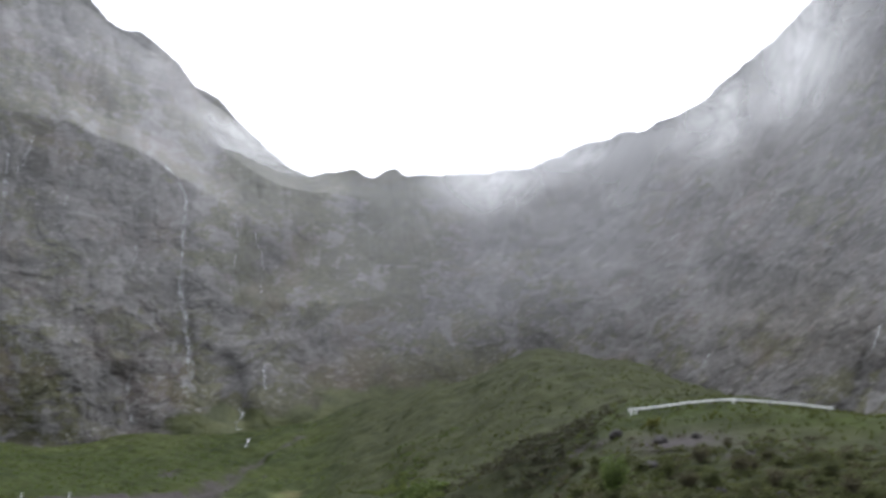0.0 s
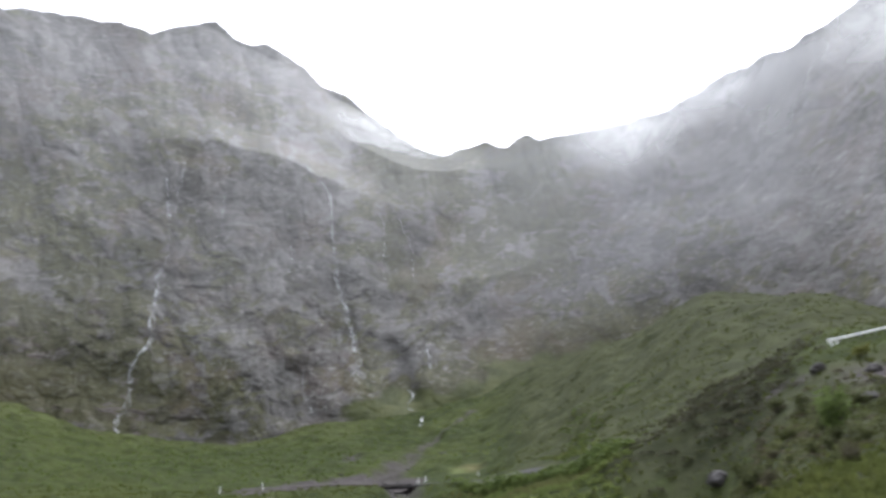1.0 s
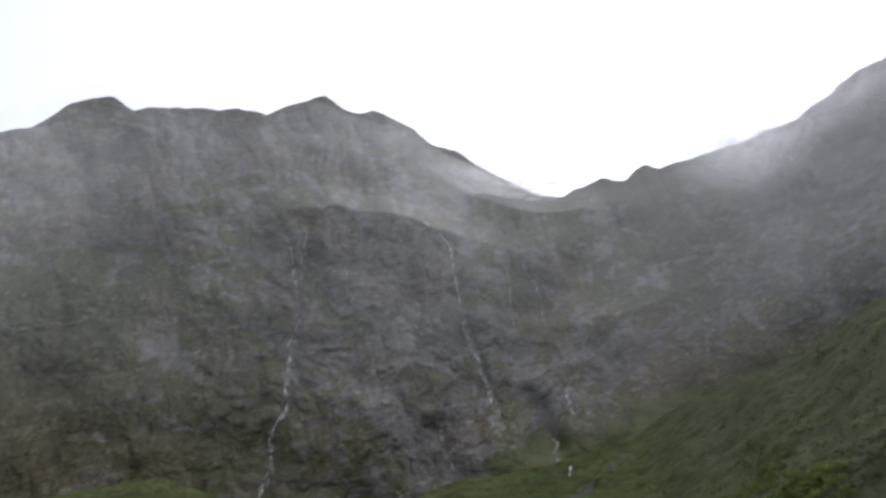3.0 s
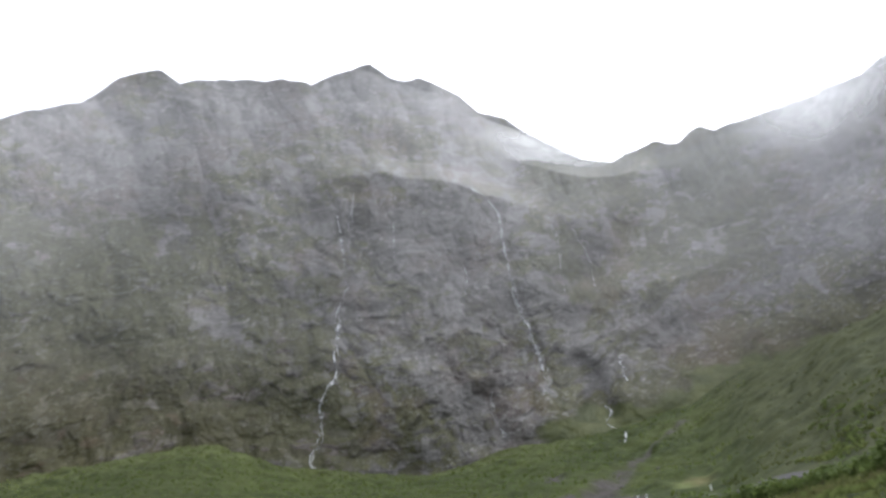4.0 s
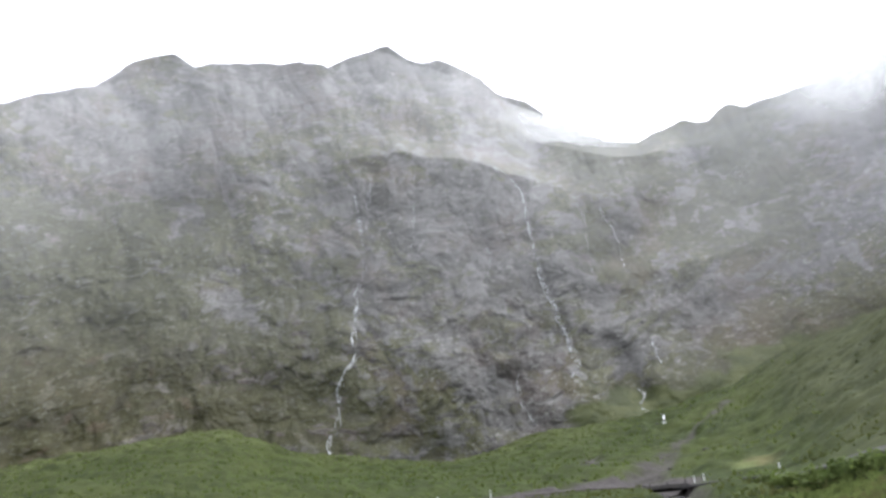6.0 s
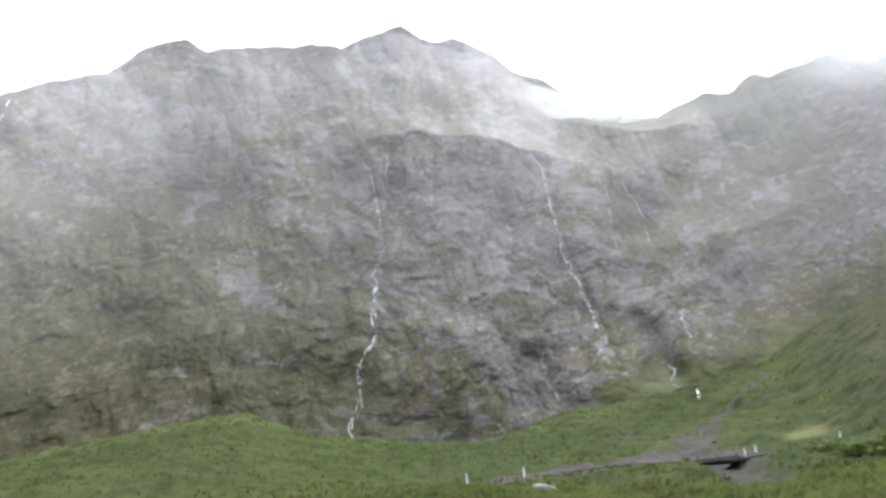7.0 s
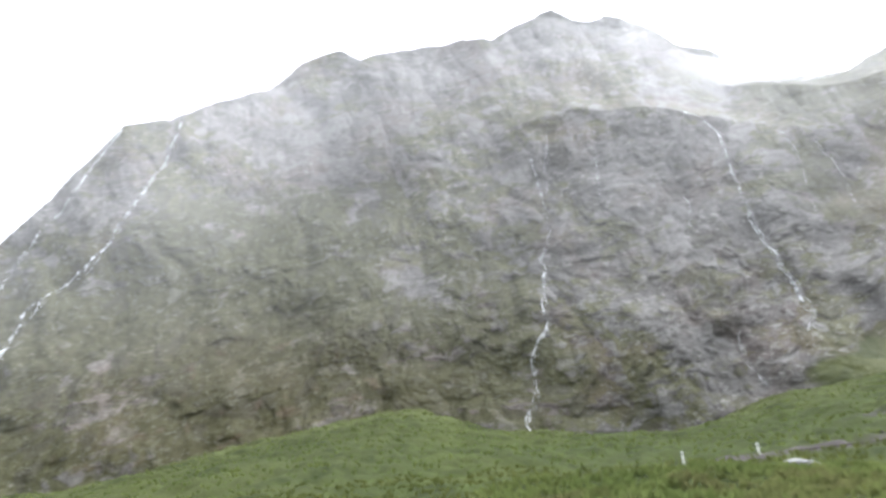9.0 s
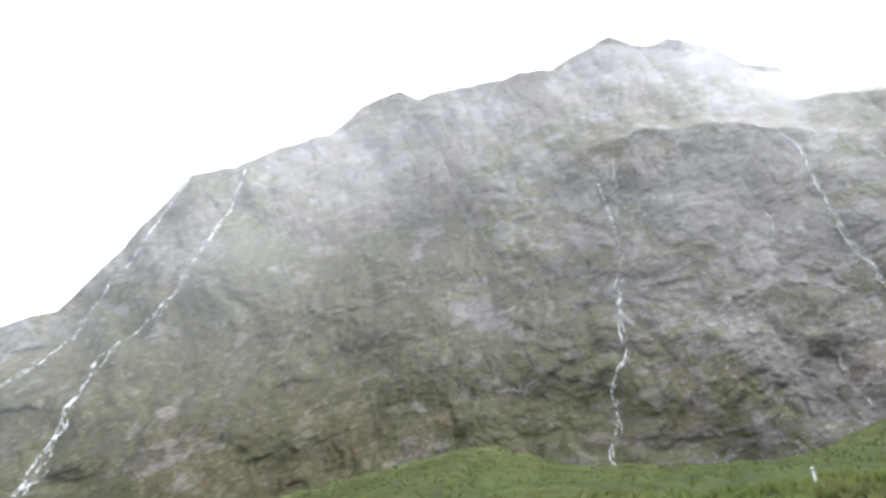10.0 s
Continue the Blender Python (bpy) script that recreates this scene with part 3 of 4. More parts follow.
wall("mountain_east", -8, 46, 0.09, "dark wet rock wall rising to a cloudy ridge")


# ---- waterfalls ----
def waterfall(name_label, path, width, seed, strands=2, reach=None):
    """Falling water: thin strands that part, break off and join again."""
    fa, fe = fall_points(path, 0.04)
    n = len(fa)
    along = np.arange(n) * 0.04
    fall = None
    for s in range(strands):
        verts, faces = [], []
        line = np.stack([along + 40 * s + 7 * seed, 0 * fa, 0 * fa], 1)
        spread = (0.05 + 0.03 * along) * (s - (strands - 1) / 2) / max(strands - 1, 1)
        a = fa + 0.11 * fbm(line, 0.7, 4, seed) + spread * (0.6 + vnoise(line, 1.1, seed + 3))
        r = carve(a, fe, wall_distance(a, fe)) - 1.6
        r = np.convolve(np.pad(r, 2, "edge"), np.ones(5) / 5, "valid")
        if reach:
            r = np.linspace(reach[0], reach[1], n)
        c = spherical(a, fe, r)
        flow = 0.5 + 0.8 * vnoise(line, 0.9, seed + 5) + 0.6 * vnoise(line, 0.22, seed + 9) - 0.12 * s
        w = width * np.clip(flow, 0.02, 1.6) * (0.6 if s == 0 else 0.34)
        side = np.stack([np.cos(np.radians(a)), -np.sin(np.radians(a)), 0 * a], -1)
        out = -c / np.linalg.norm(c, axis=1)[:, None]
        for k in range(n):
            for x, y in ((-1, -0.3), (-0.5, 0.25), (0.5, 0.25), (1, -0.3)):
                verts.append(c[k] + side[k] * x * w[k] / 2 + out[k] * y * w[k])
        for k in range(n - 1):
            for j in range(4):
                i0, i1 = 4 * k + j, 4 * k + (j + 1) % 4
                faces.append((i0, i1, i1 + 4, i0 + 4))
        name = "strand" if fall else "waterfall"
        ob = new(name, soup_mesh(name, verts, faces, WATER, True))
        if fall:
            ob.parent = fall
        else:
            fall = tagged(ob, name_label, "waterfall", group="waterfalls on the rock walls")
    return fall


for i, (key, wide, strands, text) in enumerate((
        ("ledge_fall", 0.95, 4, "thin white stepped waterfall down a grey rock face"),
        ("upper_ledge_fall", 0.5, 2, "faint upper waterfall dropping from the rock ledge"),
        ("long_fall", 1.1, 5, "long narrow white waterfall down the headwall"),
        ("torrent", 1.7, 3, "short white torrent at the foot of the headwall"),
        ("torrent_top", 1.2, 3, "thin broken strand of a torrent above its steps"),
        ("torrent_step", 1.6, 2, "small white step of the torrent among boulders"),
        ("torrent_foot", 1.0, 2, "broad white last step of the torrent"),
        ("veil_a", 0.5, 2, "faint veil of water on wet rock"),
        ("veil_b", 0.6, 2, "faint veil of water on wet rock"),
        ("slab_fall", 0.5, 2, "short trickle over a pale rock slab"),
        ("thin_fall", 0.35, 2, "hair-thin waterfall below the rock ledge"),
        ("shoulder_fall_a", 1.7, 4, "misty slanting waterfall from the mountain shoulder"),
        ("shoulder_fall_b", 1.8, 4, "long slanting waterfall down the misty shoulder"),
        ("east_fall_a", 0.45, 1, "small white trickle over dark slabs"),
        ("east_fall_b", 0.45, 1, "small white trickle over dark slabs"),
        ("foot_fall", 0.38, 3, "spreading trickles at the foot of the rock"))):
    waterfall(text, FALLS[key], wide, i + 1, strands, (304, 283) if key == "torrent_foot" else None)


# ---- road, bridge and roadside ----
def ribbon(name, path, width, thick, material, lift):
    """A strip along a path of bearing and distance, with a top, sides and an underside."""
    pts = np.array([(r * math.sin(radians(a)), r * math.cos(radians(a))) for a, r in path])
    t = np.concatenate([[0], np.cumsum(np.hypot(*np.diff(pts, axis=0).T))])
    q = np.arange(0, t[-1], 1.0)
    c = np.stack([np.interp(q, t, pts[:, k]) for k in (0, 1)], 1)
    kernel = np.ones(9) / 9
    c = np.stack([np.convolve(np.pad(c[:, k], 4, "edge"), kernel, "valid") for k in (0, 1)], 1)
    d = np.gradient(c, axis=0)
    side = np.stack([d[:, 1], -d[:, 0]], 1) / np.hypot(d[:, 0], d[:, 1])[:, None]
    z = np.array([floor_z(*p) for p in c]) + lift
    verts, faces = [], []
    for k in range(len(c)):
        for u, dz in ((-1, -thick), (-0.97, 0), (0, 0.04), (0.97, 0), (1, -thick)):
            x, y = c[k] + side[k] * u * width / 2
            verts.append((x, y, 0.35 * z[k] + 0.65 * (floor_z(x, y) + lift) + dz))
    for k in range(len(c) - 1):
        for j in range(5):
            a, b = 5 * k + j, 5 * k + (j + 1) % 5
            faces.append((a, b, b + 5, a + 5))
    return new(name, soup_mesh(name, verts, faces, material))


tagged(ribbon("road", ROAD, 4.4, 0.3, ASPHALT, 0.1), "narrow wet asphalt road crossing the slope", "road", kind="structure")
tagged(ribbon("road", LANE, 6.4, 0.5, ASPHALT, 0.1), "wet dark asphalt mountain road curving through grass", "road", kind="structure")
tagged(ribbon("track", TRACK, 3.4, 0.4, GRAVEL, 0.03), "grey gravel track beside the stream", "track", kind="structure")


def marker_post(place, turn, height=1.3):
    root = tagged(new("marker_post"), "white roadside marker post with a dark reflector band", "marker post", group="marker posts along the road")
    root.matrix_world = Matrix.Translation(place) @ pose(0, 0, 0, 0, 0, turn)
    bm = bmesh.new()
    box(bm, (0.19, 0.09, height + 0.3), (0, 0, (height - 0.3) / 2), 0.02)
    part("post", bm, PAINT_AND_SHEEN, root)
    bm = bmesh.new()
    box(bm, (0.196, 0.096, 0.1), (0, 0, height - 0.3), 0.004)
    part("reflector", bm, TIMBER, root, "dark reflector band")
    return root


for a, r, turn in ((-27.3, 158.4, 20), (-24.6, 164.9, 22), (-10.1, 171.5, 8), (-14.2, 173.5, 12), (-13.7, 174, 10)):
    marker_post(spot(a, r), turn, 1.3 if a < -20 else 1.0)


def bridge(a, r):
    root = tagged(new("bridge"), "small dark one-lane road bridge over the stream", "bridge")
    p = Vector((r * math.sin(radians(a)), r * math.cos(radians(a)), floor_z(r * math.sin(radians(a)), r * math.cos(radians(a))) - 0.15))
    root.matrix_world = Matrix.Translation(p) @ pose(0, 0, 0, 0, 0, -a + 4)
    for y in (-2.7, 2.7):
        bm = bmesh.new()
        box(bm, (5.6, 0.3, 0.5), (0, y, 0.0), 0.04)
        part("kerb_beam", bm, TIMBER, root, "dark wet timber side beam")
        for x in (-2.6, 0, 2.6):
            bm = bmesh.new()
            box(bm, (0.2, 0.2, 0.6), (x, y, 0.35), 0.02)
            part("rail_post", bm, TIMBER, root)
    bm = bmesh.new()
    box(bm, (6.3, 5.1, 0.3), (0, 0, 0.0), 0.03)
    part("deck", bm, ASPHALT, root)
    for x in (-3.2, 3.2):
        bm = bmesh.new()
        box(bm, (0.8, 5.3, 1.8), (x, 0, -0.9), 0.05)
        part("abutment", bm, GRAVEL, root, "grey concrete abutment")
    return root


bridge(-15.7, 170.5)


def guardrail():
    """Galvanised rail on the bank: a beam with a double wave, on posts. The beam's white colour stands in for reflected
    sky.
    """
    root = tagged(new("guardrail"), "steel guardrail curving along the bank, its sky sheen coloured white", "guardrail")
    bends = np.array([(13.3, 99.5), (16.6, 100.5), (19.3, 101), (21, 101.5), (23.9, 103), (26.4, 106)])
    n = 60
    t = np.linspace(0, 1, n)
    k = np.linspace(0, 1, len(bends))
    a, r = np.interp(t, k, bends[:, 0]), np.interp(t, k, bends[:, 1])
    a, r = (np.convolve(np.pad(q, 6, mode="reflect", reflect_type="odd"), np.ones(13) / 13, "valid") for q in (a, r))
    c = np.array([spot(x, y) for x, y in zip(a, r)])
    c[:, 2] = np.convolve(np.pad(c[:, 2], 14, mode="reflect", reflect_type="odd"), np.ones(29) / 29, "valid")
    profile = ((0.0, -0.17), (0.05, -0.13), (0.05, -0.07), (0.0, -0.02), (0.0, 0.02), (0.05, 0.07), (0.05, 0.13), (0.0, 0.17))
    verts, faces = [], []
    for k in range(n):
        d = c[min(k + 1, n - 1)] - c[max(k - 1, 0)]
        side = np.array([d[1], -d[0], 0]) / np.hypot(d[0], d[1])
        for back in (0.0, -0.012):
            for out, up in profile:
                verts.append(c[k] + side * (out + 0.12 + back) + np.array([0, 0, 0.66 + up * 0.85]))
    m = len(profile)
    for k in range(n - 1):
        for layer in (0, 1):
            for j in range(m - 1):
                a0 = k * 2 * m + layer * m + j
                faces.append((a0, a0 + 1, a0 + 1 + 2 * m, a0 + 2 * m))
        for j in (0, m - 1):
            a0 = k * 2 * m + j
            faces.append((a0, a0 + m, a0 + 3 * m, a0 + 2 * m))
    beam = new("beam", soup_mesh("beam", verts, faces, PAINT_AND_SHEEN))
    beam.parent = root
    for k in range(2, n, 5):
        bm = bmesh.new()
        d = c[min(k + 1, n - 1)] - c[max(k - 1, 0)]
        box(bm, (0.14, 0.12, 1.15), (c[k][0], c[k][1], c[k][2] + 0.28), 0.015)
        part("rail_post", bm, TIMBER, root, "dark timber post")
    bm = bmesh.new()
    box(bm, (0.34, 0.12, 0.5), (c[0][0], c[0][1], c[0][2] + 0.6), 0.05)
    part("end_terminal", bm, PAINT_AND_SHEEN, root, "flared steel end")
    for k, (dx, dz) in enumerate(((0.1, 0.1), (0.7, 0.05))):
        bm = bmesh.new()
        box(bm, (0.2, 0.14, 0.95), (c[0][0] + dx, c[0][1] - 0.2, c[0][2] + dz), 0.02)
        part("end_post", bm, PAINT_AND_SHEEN, root, "white painted post at the rail's end")
    for k in range(6, n - 2, 9):
        d = c[k + 1] - c[k - 1]
        side = np.array([d[1], -d[0], 0]) / np.hypot(d[0], d[1])
        bm = bmesh.new()
        box(bm, (0.5, 0.03, 0.3), (0, 0, 0), 0.01, Matrix.Rotation(math.atan2(d[1], d[0]), 4, "Z"))
        bmesh.ops.translate(bm, vec=Vector(c[k] + side * 0.185 + np.array([0, 0, 0.66])), verts=bm.verts)
        part("splice_plate", bm, STEEL, root, "bolted steel splice plate")
    bm = bmesh.new()
    box(bm, (0.24, 0.14, 0.8), (c[30][0], c[30][1] - 0.35, c[30][2] + 0.15), 0.02)
    part("end_post", bm, PAINT_AND_SHEEN, root, "white post where two rails meet")
    return root


guardrail()


# ---- rocks ----
def rock_mesh(seed, squash):
    bm = bmesh.new()
    bmesh.ops.create_icosphere(bm, subdivisions=3, radius=1.0)
    p = np.array([v.co for v in bm.verts])
    d = 1 + 0.28 * fbm(p, 1.1, 2, seed) + 0.16 * ridged(p, 0.7, 2, seed + 4)
    for v, k in zip(bm.verts, d):
        v.co = v.co * k
        v.co.z *= squash
    me = bpy.data.meshes.new("boulder")
    bm.to_mesh(me)
    bm.free()
    me.materials.append(STONE)
    return me


STONE = plain_material("lichen_grey_stone", (0.045, 0.042, 0.040), (0.105, 0.098, 0.096), 1.5, 0.85, 0.08, gloss=0.08)
CHALK = plain_material("washed_pale_stone", (0.15, 0.15, 0.145), (0.27, 0.27, 0.26), 1.5, 0.7, 0.05, gloss=0.2)
ROCKS = [rock_mesh(100 + k, q) for k, q in enumerate((0.75, 0.6, 0.45))]
rng = random.Random(5)
for a, r, size, kind, text in (
        (5.1, 87, 1.15, 0, "grey-pink boulder in the grass of the bank"), 
        (18.8, 63, 0.4, 0, "pale boulder among shrubs on the bank"), (22.6, 62, 0.42, 1, "pale boulder among shrubs on the bank"),
        (-23.9, 147, 1.25, 2, "pale flat slab of rock in the meadow"), (14.4, 76, 0.7, 1, "grey boulder among shrubs on the bank"),
        (12.2, 92, 0.9, 1, "grey boulder in the scree below the rail"), (15.2, 87, 0.8, 0, "grey boulder in the scree below the rail"),
        (17.6, 88, 0.6, 1, "grey boulder in the scree below the rail")):
    ob = tagged(new("boulder", ROCKS[kind]), text, "boulder")
    if "slab" in text:
        ob.data = ROCKS[kind].copy()
        ob.data.materials[0] = CHALK
    ob.matrix_world = Matrix.Translation(spot(a, r, 0.15 * size)) @ pose(0, 0, 0, rng.uniform(-8, 8), rng.uniform(-8, 8), rng.uniform(0, 360)) @ Matrix.Diagonal((size, size * 0.8, size, 1))
for k in range(22):
    f = rng.uniform(3.2 if k % 4 else 0, len(STREAM) - 1.001)
    (a0, r0), (a1, r1) = STREAM[int(f)], STREAM[int(f) + 1]
    f -= int(f)
    a, r = a0 + (a1 - a0) * f + rng.gauss(0, 0.9), r0 + (r1 - r0) * f + rng.gauss(0, 3)
    size = rng.uniform(0.25, 0.7)
    ob = tagged(new("boulder", ROCKS[k % 3]), "grey boulder in the stony stream bed", "boulder", group="boulders in the stream bed")
    ob.matrix_world = Matrix.Translation(spot(a, r, 0.12 * size)) @ pose(0, 0, 0, rng.uniform(-15, 15), rng.uniform(-15, 15), rng.uniform(0, 360)) @ Matrix.Diagonal((size, size * 0.85, size, 1))


# ---- plants ----
def leaf_material(name, dark, light, withered=None):
    k = Mat(name, 0.8, 0.08)
    c = k.mix(k.ramp(k.island(), 0.0, 1.0), dark, light)
    shade = tuple(0.5 * (a + b) for a, b in zip(dark, light))
    c = k.mix(k.ramp(k.noise(0.12, 3), 0.35, 0.65, 0.75, 0.0), c, (shade[0] * 0.74, shade[1] * 0.8, shade[2] * 0.78))
    c = k.mix(k.ramp(k.noise(0.07, 2), 0.5, 0.7, 0, 0.5), c, light)
    if withered:
        c = k.mix(k.ramp(k.noise(0.06, 4, 0.6, distortion=1.0), 0.48, 0.64, 0, 0.6), c, withered)
    k.colour(c)
    through_leaf, both = k.n.new("ShaderNodeBsdfTranslucent"), k.n.new("ShaderNodeMixShader")
    k.l.new(c, through_leaf.inputs["Color"])
    both.inputs[0].default_value = 0.45
    k.l.new(k.b.outputs[0], both.inputs[1])
    k.l.new(through_leaf.outputs[0], both.inputs[2])
    k.l.new(both.outputs[0], k.n["Material Output"].inputs["Surface"])
    return k.m


SCRUB = leaf_material("dark_scrub_leaves", (0.078, 0.084, 0.038), (0.108, 0.115, 0.052))
LEAF = leaf_material("fresh_shrub_leaves", (0.068, 0.075, 0.030), (0.112, 0.120, 0.048))
BLADE = leaf_material("wet_grass_blades", (0.088, 0.100, 0.030), (0.130, 0.145, 0.044))
TAWNY = leaf_material("tawny_tussock_blades", (0.125, 0.155, 0.048), (0.165, 0.198, 0.064), (0.120, 0.100, 0.052))
# scrub leaves with the gully's shade put into their colour
DUSK = leaf_material("shaded_hollow_leaves", (0.050, 0.048, 0.031), (0.076, 0.073, 0.046))
BRONZE = leaf_material("bronze_shrub_leaves", (0.075, 0.067, 0.042), (0.118, 0.104, 0.064))
FERN = leaf_material("rank_green_growth", (0.116, 0.143, 0.043), (0.160, 0.190, 0.057))
FRESH = leaf_material("bright_fern_leaves", (0.080, 0.108, 0.030), (0.125, 0.160, 0.046))
SPRING = leaf_material("spring_green_leaves", (0.10, 0.135, 0.042), (0.165, 0.205, 0.070))
YELLOW = leaf_material("yellow_shrub_leaves", (0.12, 0.125, 0.035), (0.19, 0.19, 0.055))
BARK = plain_material("shrub_bark", (0.04, 0.033, 0.027), (0.09, 0.075, 0.06), 4, 0.8)


def scatter(name, places, sizes, count, leaf, material, label, tall=0.7, seed=1):
    """Clumps of leaves at many places, in one mesh."""
    g = np.random.default_rng(seed)
    n = len(places)
    d = g.normal(size=(n, count, 3))
    d /= np.linalg.norm(d, axis=2)[:, :, None]
    d *= g.uniform(0.45, 1.0, (n, count, 1)) ** 0.5
    d[:, :, 2] = np.abs(d[:, :, 2]) * tall
    c = (places[:, None, :] + d * sizes[:, None, None]).reshape(-1, 3)
    # leaves lie to the sky and outwards, each a little askew
    face = 0.55 * g.normal(size=c.shape) + 0.5 * d.reshape(-1, 3) + np.array([0, 0, 1.0])
    face /= np.linalg.norm(face, axis=1)[:, None]
    u = np.cross(face, g.normal(size=c.shape))
    u /= np.linalg.norm(u, axis=1)[:, None]
    w = np.cross(face, u)
    ls = (leaf * g.uniform(0.6, 1.4, len(c)) * np.repeat(sizes, count))[:, None]
    v = np.stack([c - u * ls * 0.5, c + w * ls * 0.35, c + u * ls * 0.5, c - w * ls * 0.35], 1).reshape(-1, 3)
    f = np.arange(len(v), dtype=np.int32)
    me = bpy.data.meshes.new(name)
    me.vertices.add(len(v))
    me.vertices.foreach_set("co", v.astype(np.float32).ravel())
    me.loops.add(len(f))
    me.loops.foreach_set("vertex_index", f)
    me.polygons.add(len(f) // 4)
    me.polygons.foreach_set("loop_start", np.arange(0, len(f), 4, dtype=np.int32))
    me.materials.append(material)
    me.update(calc_edges=True)
    return tagged(new(name, me), label, "vegetation", kind="stuff")


def grass(name, places, heights, blades, material, label, seed=1):
    """Tufts of bent blades, in one mesh."""
    g = np.random.default_rng(seed)
    n = len(places)
    yaw = g.uniform(0, 2 * np.pi, (n, blades))
    out = np.stack([np.cos(yaw), np.sin(yaw), 0 * yaw], 2)
    side = np.stack([-np.sin(yaw), np.cos(yaw), 0 * yaw], 2)
    h = (heights[:, None] * g.uniform(0.6, 1.2, (n, blades)))[:, :, None]
    spread = g.uniform(0.1, 0.75, (n, blades))[:, :, None]
    root = places[:, None, :] + out * h * 0.18
    w = side * h * 0.16
    mid = root + out * h * spread * 0.45 + np.array([0, 0, 0.6]) * h
    tip = root + out * h * spread + np.array([0, 0, 0.9]) * h
    v = np.stack([root - w, root + w, mid + w * 0.7, tip, mid - w * 0.7], 2).reshape(-1, 3)
    m = len(v) // 5
    f = np.arange(len(v), dtype=np.int32)
    me = bpy.data.meshes.new(name)
    me.vertices.add(len(v))
    me.vertices.foreach_set("co", v.astype(np.float32).ravel())
    me.loops.add(len(f))
    me.loops.foreach_set("vertex_index", f)
    me.polygons.add(m)
    me.polygons.foreach_set("loop_start", np.arange(0, len(f), 5, dtype=np.int32))
    me.materials.append(material)
    me.update(calc_edges=True)
    return tagged(new(name, me), label, "grass", kind="stuff")


def patchy(x, y):
    """Bare ground where the gravel lies thickest: the scree below the rail and the wash above the bridge."""
    a, r = np.degrees(np.arctan2(x, y)), np.hypot(x, y)
    scree = np.exp(-((a - 17.0) / 4.5) ** 2 - ((r - 85) / 5.5) ** 2)
    wash = np.exp(-((a + 15.6) / 1.5) ** 2 - ((r - 207) / 13) ** 2)
    return np.maximum(scree, wash)


def sown(n, a0, a1, r0, r1, seed, keep=None):
    """Random places on the ground in a stretch of bearing and distance."""
    g = np.random.default_rng(seed)
    a, r = g.uniform(a0, a1, n), np.sqrt(g.uniform(r0 ** 2, r1 ** 2, n))
    thin = 0.12 * (a1 - a0)
    wave = a + 0.5 * thin * np.sin(r / 9.0) + 0.3 * thin * np.sin(r / 3.7 + 1)
    rim = smooth(a0, a0 + thin, wave) * smooth(a1, a1 - thin, wave) * smooth(r0, r0 + 8, r) * smooth(r1, r1 - 8, r)
    ok = rim * (1 if keep is None else keep(a, r)) > g.uniform(0, 1, n)
    a, r = a[ok], r[ok]
    x, y = r * np.sin(np.radians(a)), r * np.cos(np.radians(a))
    ok = near_line(x, y, ROAD, 3.4, 0.9) + near_line(x, y, TRACK, 3.2, 0.9) + 0.7 * near_line(x, y, SHOULDER, 8, 0.4) + near_line(x, y, LANE, 4.2, 0.9) + 0.9 * near_line(x, y, STREAM, 5, 0.6) + 0.62 * patchy(x, y) < 0.5
    x, y = x[ok], y[ok]
    return np.stack([x, y, floor_height(x, y) + bumpy(x, y)], 1), g


p, g = sown(5200, -12, 30, 88, 260, 11, lambda a, r: scrub_cover(a, r) * (0.75 - 0.5 * smooth(120, 165, r)))
scatter("scrub", p, g.uniform(0.25, 0.75, len(p)), 22, 0.5, SCRUB, "dark wet scrub covering the hillside", 0.75, 2)
p, g = sown(3600, -6, 13, 88, 156, 31, lambda a, r: np.clip(np.exp(-((a - 6.5) / 5.5) ** 2 - ((r - 104) / 18) ** 2) * 0.9 - 0.12, 0, 1))
scatter("scrub", p, g.uniform(0.35, 1.1, len(p)), 30, 0.4, DUSK, "dense scrub in the hollow below the rail, coloured dark as shade", 0.6, 4)
p, g = sown(1700, 4, 36, 52, 86, 13, lambda a, r: 0.7 + 0 * a)
scatter("scrub", p, g.uniform(0.25, 0.8, len(p)), 44, 0.40, LEAF, "low green scrub on the roadside bank", 0.7, 3)
p, g = sown(700, 4, 36, 52, 92, 37)
scatter("scrub", p, g.uniform(0.25, 0.7, len(p)), 40, 0.4, BRONZE, "low brown heath on the roadside bank", 0.6, 12)
p, g = sown(26000, -62, 34, 56, 175, 17, lambda a, r: 1 - 0.9 * scrub_cover(a, r))
grass("grass", p, g.uniform(0.2, 0.5, len(p)), 7, BLADE, "wet green grass of the valley floor", 5)
p, g = sown(9000, -34, 0, 80, 150, 19)
grass("tussock_grass", p, g.uniform(0.35, 0.8, len(p)), 9, TAWNY, "yellow-green tussock grass beside the road", 6)
p, g = sown(9000, -66, -6, 165, 335, 23, lambda a, r: 0.35 + 0.65 * smooth(-0.3, 0.3, fbm(np.stack([0.06 * r * a / 3, r, 0 * a], 1), 9.0, 2, 63)))
grass("grass", p, g.uniform(0.3, 0.7, len(p)), 7, FERN, "rank green grass on the fan below the rock", 7)
# rank growth beside the road, and in patches up the hill
p, g = sown(3000, -13, 0, 92, 168, 41, lambda a, r: smooth(17, 10, np.interp(-a, (1.5, 5.1, 7.5, 9.6, 11.4, 13.3), (119, 133, 147, 159, 167, 171)) - r) * (r < np.interp(-a, (1.5, 5.1, 7.5, 9.6, 11.4, 13.3), (119, 133, 147, 159, 167, 171)) - 3))
